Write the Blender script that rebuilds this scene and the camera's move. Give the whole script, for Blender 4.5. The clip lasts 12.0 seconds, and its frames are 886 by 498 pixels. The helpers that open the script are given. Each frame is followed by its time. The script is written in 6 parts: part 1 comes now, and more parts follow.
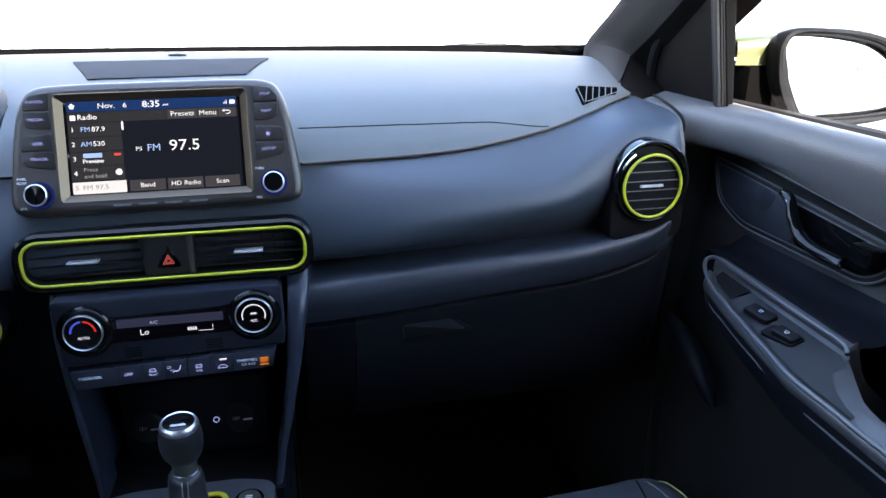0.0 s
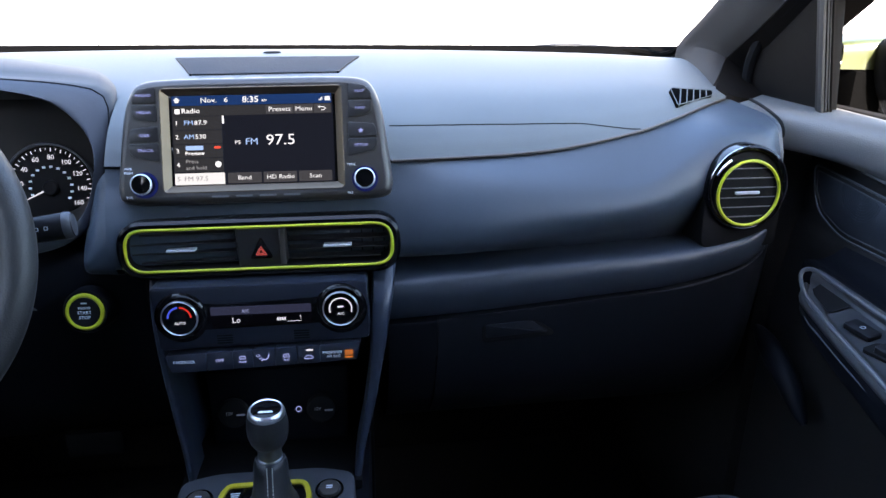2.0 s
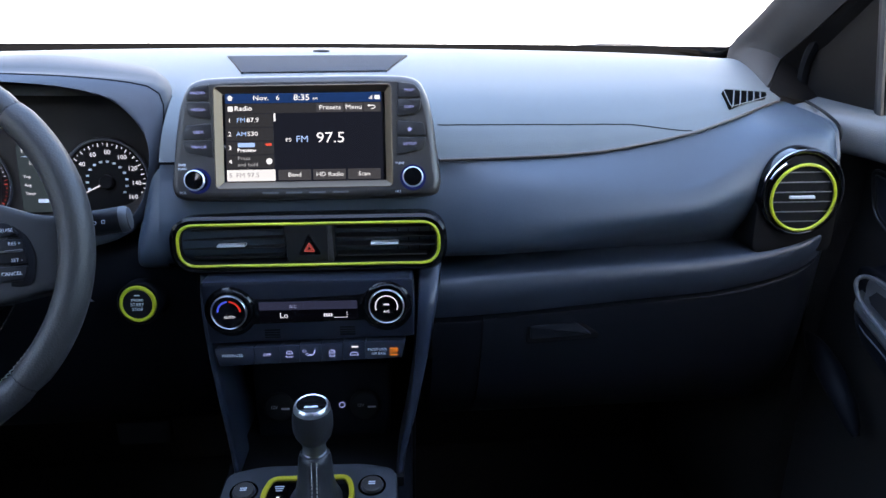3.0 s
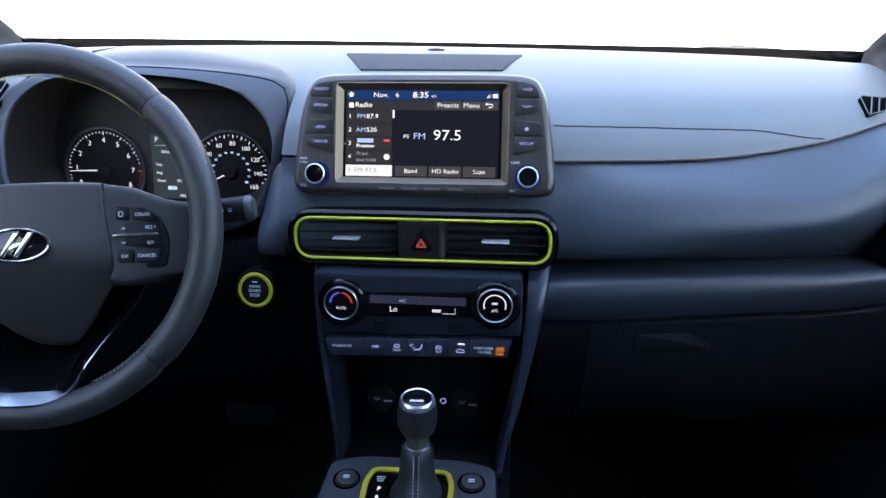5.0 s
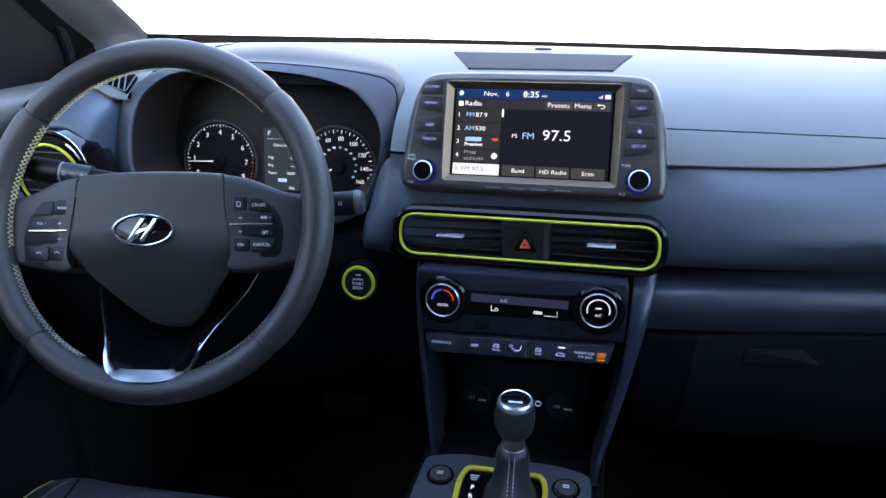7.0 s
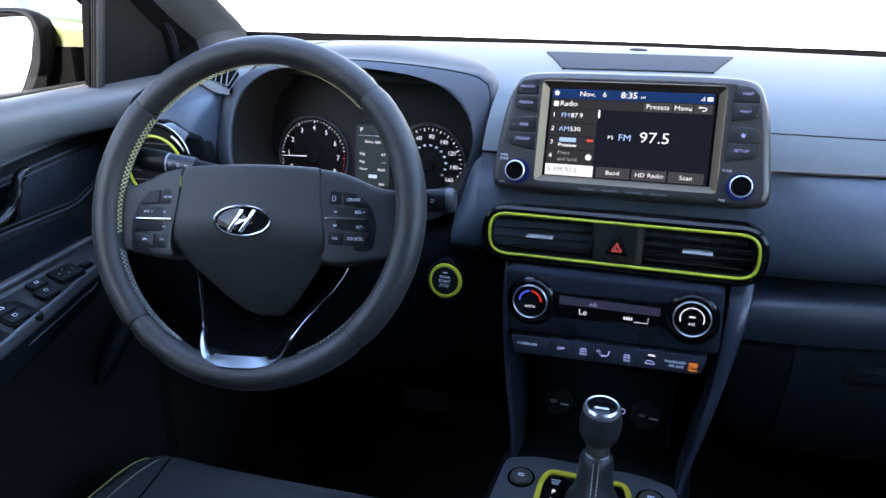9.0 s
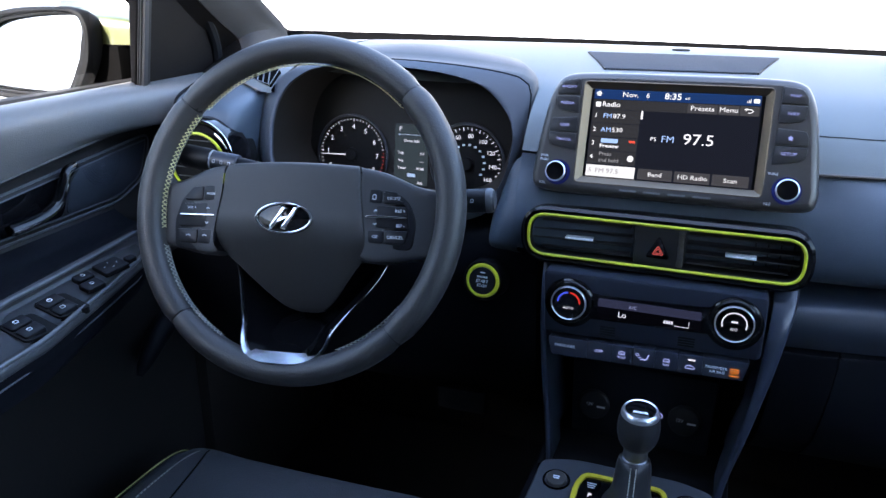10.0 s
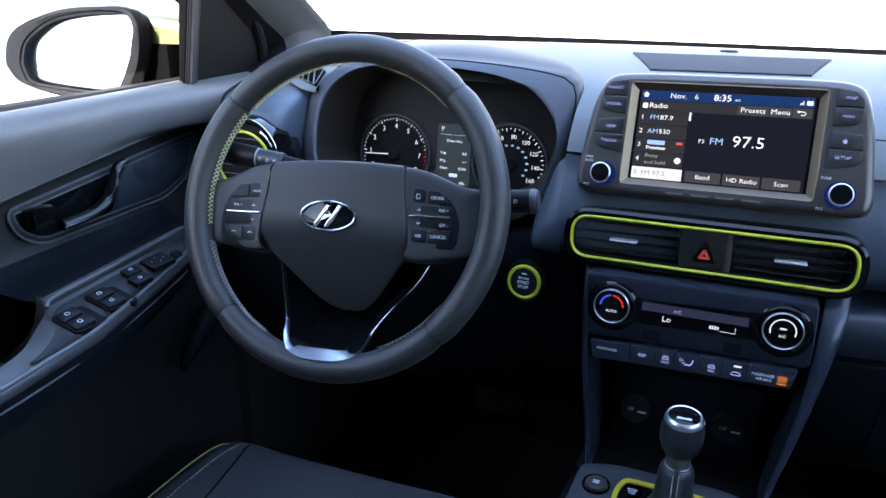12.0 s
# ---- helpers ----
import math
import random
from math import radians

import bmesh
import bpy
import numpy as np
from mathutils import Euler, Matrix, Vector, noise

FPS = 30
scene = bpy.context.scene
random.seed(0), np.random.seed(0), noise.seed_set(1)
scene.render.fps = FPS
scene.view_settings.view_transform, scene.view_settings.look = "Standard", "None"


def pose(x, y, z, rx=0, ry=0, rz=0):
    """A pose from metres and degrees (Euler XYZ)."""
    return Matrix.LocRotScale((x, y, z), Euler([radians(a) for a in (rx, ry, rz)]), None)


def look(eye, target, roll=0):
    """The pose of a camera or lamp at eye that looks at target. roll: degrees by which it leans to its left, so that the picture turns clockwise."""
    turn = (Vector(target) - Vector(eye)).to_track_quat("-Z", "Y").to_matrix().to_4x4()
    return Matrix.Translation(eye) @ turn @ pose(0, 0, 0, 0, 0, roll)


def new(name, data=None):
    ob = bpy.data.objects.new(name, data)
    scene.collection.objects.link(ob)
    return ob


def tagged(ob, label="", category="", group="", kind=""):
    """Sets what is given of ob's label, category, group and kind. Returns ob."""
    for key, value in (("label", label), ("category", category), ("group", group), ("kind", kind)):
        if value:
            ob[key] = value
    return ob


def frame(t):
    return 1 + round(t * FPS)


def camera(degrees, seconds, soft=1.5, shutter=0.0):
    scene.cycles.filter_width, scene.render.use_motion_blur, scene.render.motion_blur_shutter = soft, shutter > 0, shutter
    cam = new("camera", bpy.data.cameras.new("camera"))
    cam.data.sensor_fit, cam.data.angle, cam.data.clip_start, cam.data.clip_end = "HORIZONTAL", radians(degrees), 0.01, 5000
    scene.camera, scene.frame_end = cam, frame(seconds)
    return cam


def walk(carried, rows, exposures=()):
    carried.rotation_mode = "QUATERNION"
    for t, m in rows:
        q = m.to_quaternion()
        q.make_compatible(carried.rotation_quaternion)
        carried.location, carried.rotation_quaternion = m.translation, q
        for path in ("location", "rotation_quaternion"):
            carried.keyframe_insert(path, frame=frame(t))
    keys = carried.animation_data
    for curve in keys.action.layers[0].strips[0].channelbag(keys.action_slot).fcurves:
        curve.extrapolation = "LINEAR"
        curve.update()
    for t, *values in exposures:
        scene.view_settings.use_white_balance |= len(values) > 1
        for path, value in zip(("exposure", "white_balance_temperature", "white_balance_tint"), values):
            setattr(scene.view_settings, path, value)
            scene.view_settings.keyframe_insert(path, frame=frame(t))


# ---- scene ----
EXPOSURE = 4.42
cam = camera(62.56, 12.0)
ROWS = [
    (0.0, 0.0881, -0.7533, 1.1926, 70.147, -0.555, -14.929),
    (0.5, 0.0843, -0.7522, 1.1924, 70.145, -0.570, -13.459),
    (1.0, 0.0801, -0.7510, 1.1918, 70.152, -0.615, -11.929),
    (1.5, 0.0756, -0.7500, 1.1918, 70.127, -0.615, -10.501),
    (2.0, 0.0712, -0.7489, 1.1913, 70.117, -0.651, -9.093),
    (2.5, 0.0674, -0.7481, 1.1918, 70.054, -0.653, -7.580),
    (4.5, 0.0460, -0.7462, 1.1904, 69.984, -0.689, -0.266),
    (5.0, 0.0415, -0.7460, 1.1904, 69.929, -0.747, 1.689),
    (5.5, 0.0358, -0.7460, 1.1906, 69.873, -0.733, 3.455),
    (6.0, 0.0308, -0.7458, 1.1899, 69.866, -0.743, 5.224),
    (6.5, 0.0255, -0.7454, 1.1893, 69.833, -0.759, 6.973),
    (7.0, 0.0209, -0.7460, 1.1898, 69.766, -0.742, 8.718),
    (9.0, 0.0036, -0.7485, 1.1882, 69.694, -0.753, 14.797),
    (9.5, -0.0004, -0.7499, 1.1885, 69.653, -0.755, 16.110),
    (10.0, -0.0042, -0.7504, 1.1889, 69.572, -0.760, 17.398),
    (10.5, -0.0064, -0.7511, 1.1886, 69.552, -0.785, 18.571),
    (11.0, -0.0089, -0.7521, 1.1885, 69.544, -0.796, 19.399),
    (11.5, -0.0109, -0.7526, 1.1885, 69.520, -0.846, 19.973),
    (12.0, -0.0123, -0.7527, 1.1872, 69.637, -0.701, 20.246),
]
walk(cam, [(t, pose(x, y, z, rx, ry, rz)) for t, x, y, z, rx, ry, rz in ROWS], [(0.0, EXPOSURE, 6850, 16), (12.0, EXPOSURE + 0.07, 6450, 16)])

# ---- daylight ----
world = bpy.data.worlds.new("sky")
scene.world = world
world.use_nodes = True
wn = world.node_tree
sky = wn.nodes.new("ShaderNodeTexSky")
sky.sky_type = "NISHITA"
sky.sun_disc = False
SUN_UP, SUN_ROUND = radians(32), radians(180)
sky.sun_elevation, sky.sun_rotation = SUN_UP, SUN_ROUND
wn.links.new(sky.outputs[0], wn.nodes["Background"].inputs[0])
wn.nodes["Background"].inputs[1].default_value = 0.15
sun = new("sun", bpy.data.lights.new("sun", "SUN"))
sun.data.energy, sun.data.angle, sun.data.color = 3.0, radians(0.5), (1.0, 0.95, 0.88)
sun_way = Vector((math.sin(SUN_ROUND) * math.cos(SUN_UP), math.cos(SUN_ROUND) * math.cos(SUN_UP), math.sin(SUN_UP)))
sun.matrix_world = look(sun_way * 20, (0, 0, 0))



# ---- materials ----
def mat(name, color, rough=0.5, metal=0.0, grain=0.0, size=900.0, blotch=0.12, spec=0.5, coat=0.0, bump=0.15, cell=False, rough_var=0.12):
    """A surface with fine grain (bump) and slow blotches in colour and gloss."""
    m = bpy.data.materials.new(name)
    m.use_nodes = True
    n, l = m.node_tree.nodes, m.node_tree.links
    b = n["Principled BSDF"]
    b.inputs["Metallic"].default_value = metal
    b.inputs["Specular IOR Level"].default_value = spec
    b.inputs["Coat Weight"].default_value = coat
    b.inputs["Coat Roughness"].default_value = 0.04
    co = n.new("ShaderNodeTexCoord")
    slow = n.new("ShaderNodeTexNoise")
    slow.inputs["Scale"].default_value = 14
    slow.inputs["Detail"].default_value = 5
    l.new(co.outputs["Object"], slow.inputs["Vector"])
    ramp = n.new("ShaderNodeMix")
    ramp.data_type = "RGBA"
    c = Vector(color)
    ramp.inputs["A"].default_value = (*(c * (1 - blotch)), 1)
    ramp.inputs["B"].default_value = (*(c * (1 + blotch)), 1)
    l.new(slow.outputs["Fac"], ramp.inputs["Factor"])
    l.new(ramp.outputs["Result"], b.inputs["Base Color"])
    mr = n.new("ShaderNodeMapRange")
    mr.inputs["To Min"].default_value = max(0.0, rough * (1 - rough_var))
    mr.inputs["To Max"].default_value = min(1.0, rough * (1 + rough_var))
    l.new(slow.outputs["Fac"], mr.inputs["Value"])
    l.new(mr.outputs["Result"], b.inputs["Roughness"])
    if grain:
        fine = n.new("ShaderNodeTexVoronoi" if cell else "ShaderNodeTexNoise")
        fine.inputs["Scale"].default_value = size
        l.new(co.outputs["Object"], fine.inputs["Vector"])
        bp = n.new("ShaderNodeBump")
        bp.inputs["Strength"].default_value = bump
        bp.inputs["Distance"].default_value = grain
        l.new(fine.outputs["Distance" if cell else "Fac"], bp.inputs["Height"])
        l.new(bp.outputs["Normal"], b.inputs["Normal"])
    return m


def glow(name, color, strength, rough=0.15):
    """A surface that gives off light under a glossy cover."""
    m = bpy.data.materials.new(name)
    m.use_nodes = True
    b = m.node_tree.nodes["Principled BSDF"]
    b.inputs["Base Color"].default_value = (*(Vector(color) * 0.05), 1)
    b.inputs["Roughness"].default_value = rough
    b.inputs["Specular IOR Level"].default_value = 0.08
    b.inputs["Emission Color"].default_value = (*color, 1)
    b.inputs["Emission Strength"].default_value = strength / 2 ** EXPOSURE
    return m


def pane_material(name, tint, gloss):
    m = bpy.data.materials.new(name)
    m.use_nodes = True
    n, l = m.node_tree.nodes, m.node_tree.links
    n.remove(n["Principled BSDF"])
    tr, gl, mx = (n.new(k) for k in ("ShaderNodeBsdfTransparent", "ShaderNodeBsdfGlossy", "ShaderNodeMixShader"))
    tr.inputs["Color"].default_value = (*tint, 1)
    gl.inputs["Roughness"].default_value = 0.01
    mx.inputs[0].default_value = gloss
    l.new(tr.outputs[0], mx.inputs[1])
    l.new(gl.outputs[0], mx.inputs[2])
    l.new(mx.outputs[0], n["Material Output"].inputs["Surface"])
    return m


# top pad far paler than the face: skylight on it put into the colour
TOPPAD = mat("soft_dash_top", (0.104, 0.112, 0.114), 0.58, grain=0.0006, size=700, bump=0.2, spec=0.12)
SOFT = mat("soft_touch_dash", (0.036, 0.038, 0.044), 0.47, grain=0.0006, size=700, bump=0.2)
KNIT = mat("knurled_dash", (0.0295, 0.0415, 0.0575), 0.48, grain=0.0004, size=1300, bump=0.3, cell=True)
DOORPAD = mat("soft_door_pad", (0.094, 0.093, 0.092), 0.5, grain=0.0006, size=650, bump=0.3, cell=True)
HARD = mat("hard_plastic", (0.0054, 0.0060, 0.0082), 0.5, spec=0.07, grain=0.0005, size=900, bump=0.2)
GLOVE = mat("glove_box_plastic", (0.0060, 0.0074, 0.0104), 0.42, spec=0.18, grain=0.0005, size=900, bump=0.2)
FASCIA = mat("satin_fascia", (0.0112, 0.0142, 0.0220), 0.36, spec=0.3, grain=0.0003, size=1200, bump=0.08)
RAIL = mat("rail_plastic", (0.021, 0.028, 0.044), 0.36, spec=0.5, grain=0.0004, size=900, bump=0.1)
PANEL = mat("fascia_plastic", (0.0130, 0.0168, 0.0262), 0.38, grain=0.0003, size=1200, bump=0.1)
BEZEL = mat("bezel_plastic", (0.036, 0.0315, 0.029), 0.36, grain=0.0003, size=1200, bump=0.08)
KEY = mat("button_plastic", (0.0065, 0.0068, 0.0085), 0.4, spec=0.14, grain=0.0002, size=1500, bump=0.05)
DISPKEY = mat("display_key", (0.0165, 0.0150, 0.0148), 0.38, spec=0.35, grain=0.0002, size=1500, bump=0.05)
GLOSS = mat("piano_black", (0.0035, 0.0035, 0.0042), 0.06, spec=0.28, rough_var=0.4)
DARK = mat("matt_black", (0.004, 0.004, 0.0045), 0.7, spec=0.12, grain=0.0004, size=800)
LIME = mat("lime_trim", (0.40, 0.42, 0.02), 0.35, blotch=0.05)
LIME_BODY = mat("lime_car_paint", (0.024, 0.029, 0.0035), 0.4, coat=0.2, blotch=0.03)
CHROME = mat("satin_chrome", (0.75, 0.76, 0.78), 0.16, metal=1.0, blotch=0.04)
DARKCHROME = mat("dark_chrome", (0.36, 0.365, 0.38), 0.14, metal=1.0, blotch=0.04)
LEATHER = mat("black_leather", (0.0295, 0.0282, 0.0282), 0.46, spec=0.36, grain=0.0008, size=520, bump=0.22, cell=True)
KNOBSKIN = mat("knob_leather", (0.021, 0.0215, 0.0235), 0.42, grain=0.0008, size=520, bump=0.2, cell=True)
SEAT = mat("seat_leather", (0.055, 0.057, 0.065), 0.5, grain=0.0012, size=420, bump=0.3, cell=True)
CARPET = mat("carpet", (0.030, 0.027, 0.025), 0.95, spec=0.05, grain=0.002, size=500, bump=0.8)
CLOTH = mat("pillar_cloth", (0.036, 0.0325, 0.030), 0.85, spec=0.15, grain=0.0006, size=900, bump=0.4)
LINER = mat("roof_cloth", (0.08, 0.08, 0.08), 0.9, grain=0.0008, size=700, bump=0.4)
RUBBER = mat("rubber", (0.007, 0.007, 0.0075), 0.6, spec=0.25, grain=0.0003, size=600)
STITCH_Y = mat("lime_thread", (0.74, 0.64, 0.33), 0.7)
PIPING = mat("pale_lime_piping", (0.46, 0.45, 0.16), 0.6)
STITCH_W = mat("pale_thread", (0.40, 0.39, 0.34), 0.7)
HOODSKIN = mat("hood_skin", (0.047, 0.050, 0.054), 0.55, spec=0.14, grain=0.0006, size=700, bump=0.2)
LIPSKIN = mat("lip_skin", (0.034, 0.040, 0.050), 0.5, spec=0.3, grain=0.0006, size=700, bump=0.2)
# albedo lifted in place of window light that the dash blocks
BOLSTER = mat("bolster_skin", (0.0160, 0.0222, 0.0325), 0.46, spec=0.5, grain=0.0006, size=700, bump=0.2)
HUBSKIN = mat("airbag_skin", (0.0365, 0.0362, 0.0368), 0.5, spec=0.22, grain=0.0005, size=800, bump=0.18)
SPOKESKIN = mat("spoke_skin", (0.025, 0.0252, 0.0268), 0.48, spec=0.3, grain=0.0005, size=800, bump=0.15)
ARMREST = mat("armrest_plastic", (0.038, 0.0375, 0.039), 0.36, spec=0.5, grain=0.0005, size=800, bump=0.15)
RIM = mat("satin_rim", (0.075, 0.078, 0.084), 0.36, spec=0.5)
RIBS = mat("ribbed_skin", (0.027, 0.031, 0.038), 0.46, spec=0.45, grain=0.0005, size=900, bump=0.3, cell=True)
SEAL = mat("seal_rubber", (0.035, 0.033, 0.032), 0.6, spec=0.2)
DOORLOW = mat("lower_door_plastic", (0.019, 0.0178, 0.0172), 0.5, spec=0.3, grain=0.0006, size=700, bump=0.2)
FRIT = mat("frit_black", (0.0008, 0.0008, 0.0008), 0.9, spec=0.02)
SLAT = mat("slat_grey", (0.075, 0.077, 0.080), 0.4)
SLATDARK = mat("vent_black", (0.0135, 0.0130, 0.0135), 0.36, spec=0.4, grain=0.0002, size=1200)
SATIN = mat("satin_black", (0.0035, 0.0035, 0.0042), 0.16, spec=0.2, rough_var=0.3)
SAIL = mat("sail_plastic", (0.0066, 0.0055, 0.0049), 0.65, spec=0.06, grain=0.0005, size=900)
MIRROR = mat("mirror_glass", (0.92, 0.94, 0.94), 0.01, metal=1.0, blotch=0.0)
GLASS = pane_material("clear_glass", (0.93, 0.96, 0.95), 0.05)
SIDE_GLASS = pane_material("tinted_side_glass", (0.58, 0.61, 0.60), 0.05)
SIDE_WALL = mat("pale_cladding", (0.55, 0.55, 0.54), 0.85, grain=0.01, size=30, bump=0.3)
CONCRETE = mat("pale_concrete", (0.24, 0.24, 0.24), 0.9, grain=0.01, size=40, bump=0.4)
WALL = mat("white_render", (0.22, 0.22, 0.217), 0.85, grain=0.01, size=30, bump=0.3)
INK = mat("white_print", (0.7, 0.72, 0.75), 0.6)
INK_DIM = mat("grey_print", (0.42, 0.43, 0.46), 0.6)
INK_BLUE = glow("backlit_print", (0.40, 0.47, 0.95), 0.9)
INK_LIT = glow("lit_print", (0.85, 0.88, 1.0), 0.95)
AMBER = glow("amber_lamp", (1.0, 0.28, 0.03), 1.0)
RED = glow("red_print", (1.0, 0.16, 0.14), 0.5)
COLD = glow("cold_scale", (0.07, 0.11, 0.75), 0.8)
WARM = glow("warm_scale", (0.70, 0.04, 0.03), 0.7)
BLUE_RING = glow("blue_ring", (0.10, 0.16, 0.9), 0.07)
SILVER = mat("silver_paint", (0.55, 0.56, 0.58), 0.3, metal=0.25)
ALUMIN = mat("satin_aluminium", (0.8, 0.81, 0.83), 0.36, metal=1.0, blotch=0.03)


# ---- building helpers ----
def thing(name, label, category, m=None, kind="", group=""):
    ob = new(name)
    ob.empty_display_size = 0.05
    ob.matrix_world = m if m is not None else Matrix()
    return tagged(ob, label, category, group, kind)


def finish(name, bm, material, parent=None, label="", angle=38, m=None, flip=False):
    """Link a bmesh as one mesh object."""
    bmesh.ops.recalc_face_normals(bm, faces=bm.faces)
    me = bpy.data.meshes.new(name)
    bm.to_mesh(me)
    bm.free()
    for p in me.polygons:
        p.use_smooth = True
    me.set_sharp_from_angle(angle=radians(angle))
    me.materials.append(material)
    ob = new(name, me)
    if parent is not None:
        ob.parent = parent
    if m is not None:
        ob.matrix_basis = m
    return tagged(ob, label)


part = finish


def catmull(pts, n):
    """A smooth line through pts, n steps a span."""
    p = [Vector(q) for q in pts]
    p = [p[0] * 2 - p[1]] + p + [p[-1] * 2 - p[-2]]
    out = []
    for i in range(1, len(p) - 2):
        a, b, c, d = p[i - 1:i + 3]
        for k in range(n):
            t = k / n
            out.append(0.5 * (2 * b + (c - a) * t + (2 * a - 5 * b + 4 * c - d) * t * t + (3 * b - a - 3 * c + d) * t ** 3))
    return out + [p[-2]]


def ring_catmull(pts, n):
    p = [Vector(q) for q in pts]
    k, out = len(p), []
    for i in range(k):
        a, b, c, d = p[i - 1], p[i], p[(i + 1) % k], p[(i + 2) % k]
        for s in range(n):
            t = s / n
            out.append(0.5 * (2 * b + (c - a) * t + (2 * a - 5 * b + 4 * c - d) * t * t + (3 * b - a - 3 * c + d) * t ** 3))
    return out


def grid(bm, rows, closed_u=False, closed_v=False):
    """Faces over rows of points."""
    vs = [[bm.verts.new(p) for p in r] for r in rows]
    for i in range(len(vs) - (0 if closed_v else 1)):
        a, b = vs[i], vs[(i + 1) % len(vs)]
        for j in range(len(a) - (0 if closed_u else 1)):
            k = (j + 1) % len(a)
            try:
                bm.faces.new((a[j], a[k], b[k], b[j]))
            except ValueError:
                pass
    return vs


def cap(bm, ring):
    try:
        return bm.faces.new(ring)
    except ValueError:
        return None


def lofted(stations, nu=4, nv=4, thick=0.0):
    """A smooth skin through stations, each a row of points."""
    rows = [catmull(s, nu) for s in stations]
    cols = [catmull([r[j] for r in rows], nv) for j in range(len(rows[0]))]
    bm = bmesh.new()
    grid(bm, cols)
    if thick:
        bmesh.ops.recalc_face_normals(bm, faces=bm.faces)
        bmesh.ops.solidify(bm, geom=bm.faces[:], thickness=thick)
    return bm


def rrect(w, h, r, n=5):
    out = []
    for cx, cy, a in ((w / 2 - r, h / 2 - r, 0), (-w / 2 + r, h / 2 - r, 90), (-w / 2 + r, -h / 2 + r, 180), (w / 2 - r, -h / 2 + r, 270)):
        for k in range(n + 1):
            t = radians(a + 90 * k / n)
            out.append((cx + r * math.cos(t), cy + r * math.sin(t)))
    return out


def circle(r, n=32, cx=0, cy=0):
    return [(cx + r * math.cos(2 * math.pi * k / n), cy + r * math.sin(2 * math.pi * k / n)) for k in range(n)]


def rounded(pts, r=0.006, n=4):
    """A polygon with its corners rounded."""
    out, k = [], len(pts)
    for i in range(k):
        a, b, c = (Vector((*pts[j % k], 0)) for j in (i - 1, i, i + 1))
        u, v = (a - b), (c - b)
        d = min(r, u.length * 0.45, v.length * 0.45)
        p, q = b + u.normalized() * d, b + v.normalized() * d
        for s in range(n + 1):
            t = s / n
            e = p * (1 - t) ** 2 + b * 2 * t * (1 - t) + q * t * t
            out.append((e.x, e.y))
    return out


def offset(pts, d):
    """The outline moved inward by d."""
    k = len(pts)
    area = sum(pts[i][0] * pts[(i + 1) % k][1] - pts[(i + 1) % k][0] * pts[i][1] for i in range(k))
    s = 1 if area > 0 else -1
    out = []
    for i in range(k):
        a, b = Vector(pts[i - 1]), Vector(pts[(i + 1) % k])
        t = (b - a)
        t = t.normalized() if t.length > 1e-9 else Vector((1, 0))
        out.append((pts[i][0] - s * t.y * d, pts[i][1] + s * t.x * d))
    return out


def slab(outline, z0, z1, b=0.0008, bm=None, m=None, steps=2):
    """An extruded outline, its front edge rounded by b. The front looks along +z."""
    bm = bm or bmesh.new()
    b = min(b, abs(z1 - z0))
    rings = [[(x, y, z0) for x, y in outline]]
    for k in range(steps + 1):
        t = radians(90 * k / steps)
        o = offset(outline, b * (1 - math.cos(t)))
        rings.append([(x, y, z1 - b + b * math.sin(t)) for x, y in o])
    if m is not None:
        rings = [[m @ Vector(p) for p in r] for r in rings]
    vs = grid(bm, rings, closed_u=True)
    cap(bm, vs[0])
    cap(bm, vs[-1])
    return bm


def band(outline, profile, bm=None, m=None):
    """A closed profile of (inward offset, z) carried round an outline."""
    bm = bm or bmesh.new()
    rings = [[(x, y, z) for x, y in offset(outline, d)] for d, z in profile]
    if m is not None:
        rings = [[m @ Vector(p) for p in r] for r in rings]
    grid(bm, rings, closed_u=True, closed_v=True)
    return bm


def disc_profile(r, n=8):
    return [(r * math.cos(2 * math.pi * k / n), r * math.sin(2 * math.pi * k / n)) for k in range(n)]


def lathe(profile, n=36, bm=None, m=None):
    """A turned body from (radius, z)."""
    bm = bm or bmesh.new()
    rings = [[(r * math.cos(2 * math.pi * k / n), r * math.sin(2 * math.pi * k / n), z) for k in range(n)] for r, z in profile]
    if m is not None:
        rings = [[m @ Vector(p) for p in g] for g in rings]
    vs = grid(bm, rings, closed_u=True)
    cap(bm, vs[0])
    cap(bm, vs[-1])
    return bm


def tube(path, r, n=10, closed=False, bm=None, flat=1.0):
    """A round bar along a path; r is a radius or one for each point."""
    bm = bm or bmesh.new()
    p = [Vector(q) for q in path]
    rings, up = [], None
    for i, q in enumerate(p):
        a = p[i - 1] if (i or closed) else q
        b = p[(i + 1) % len(p)] if (closed or i + 1 < len(p)) else q
        t = (b - a).normalized()
        if up is None:
            up = Vector((0, 0, 1)) if abs(t.z) < 0.9 else Vector((1, 0, 0))
        side = t.cross(up).normalized()
        up = side.cross(t).normalized()
        rr = r[i] if isinstance(r, (list, tuple)) else r
        rings.append([q + side * rr * math.cos(2 * math.pi * k / n) + up * rr * flat * math.sin(2 * math.pi * k / n) for k in range(n)])
    vs = grid(bm, rings, closed_u=True, closed_v=closed)
    if not closed:
        cap(bm, vs[0])
        cap(bm, vs[-1])
    return bm


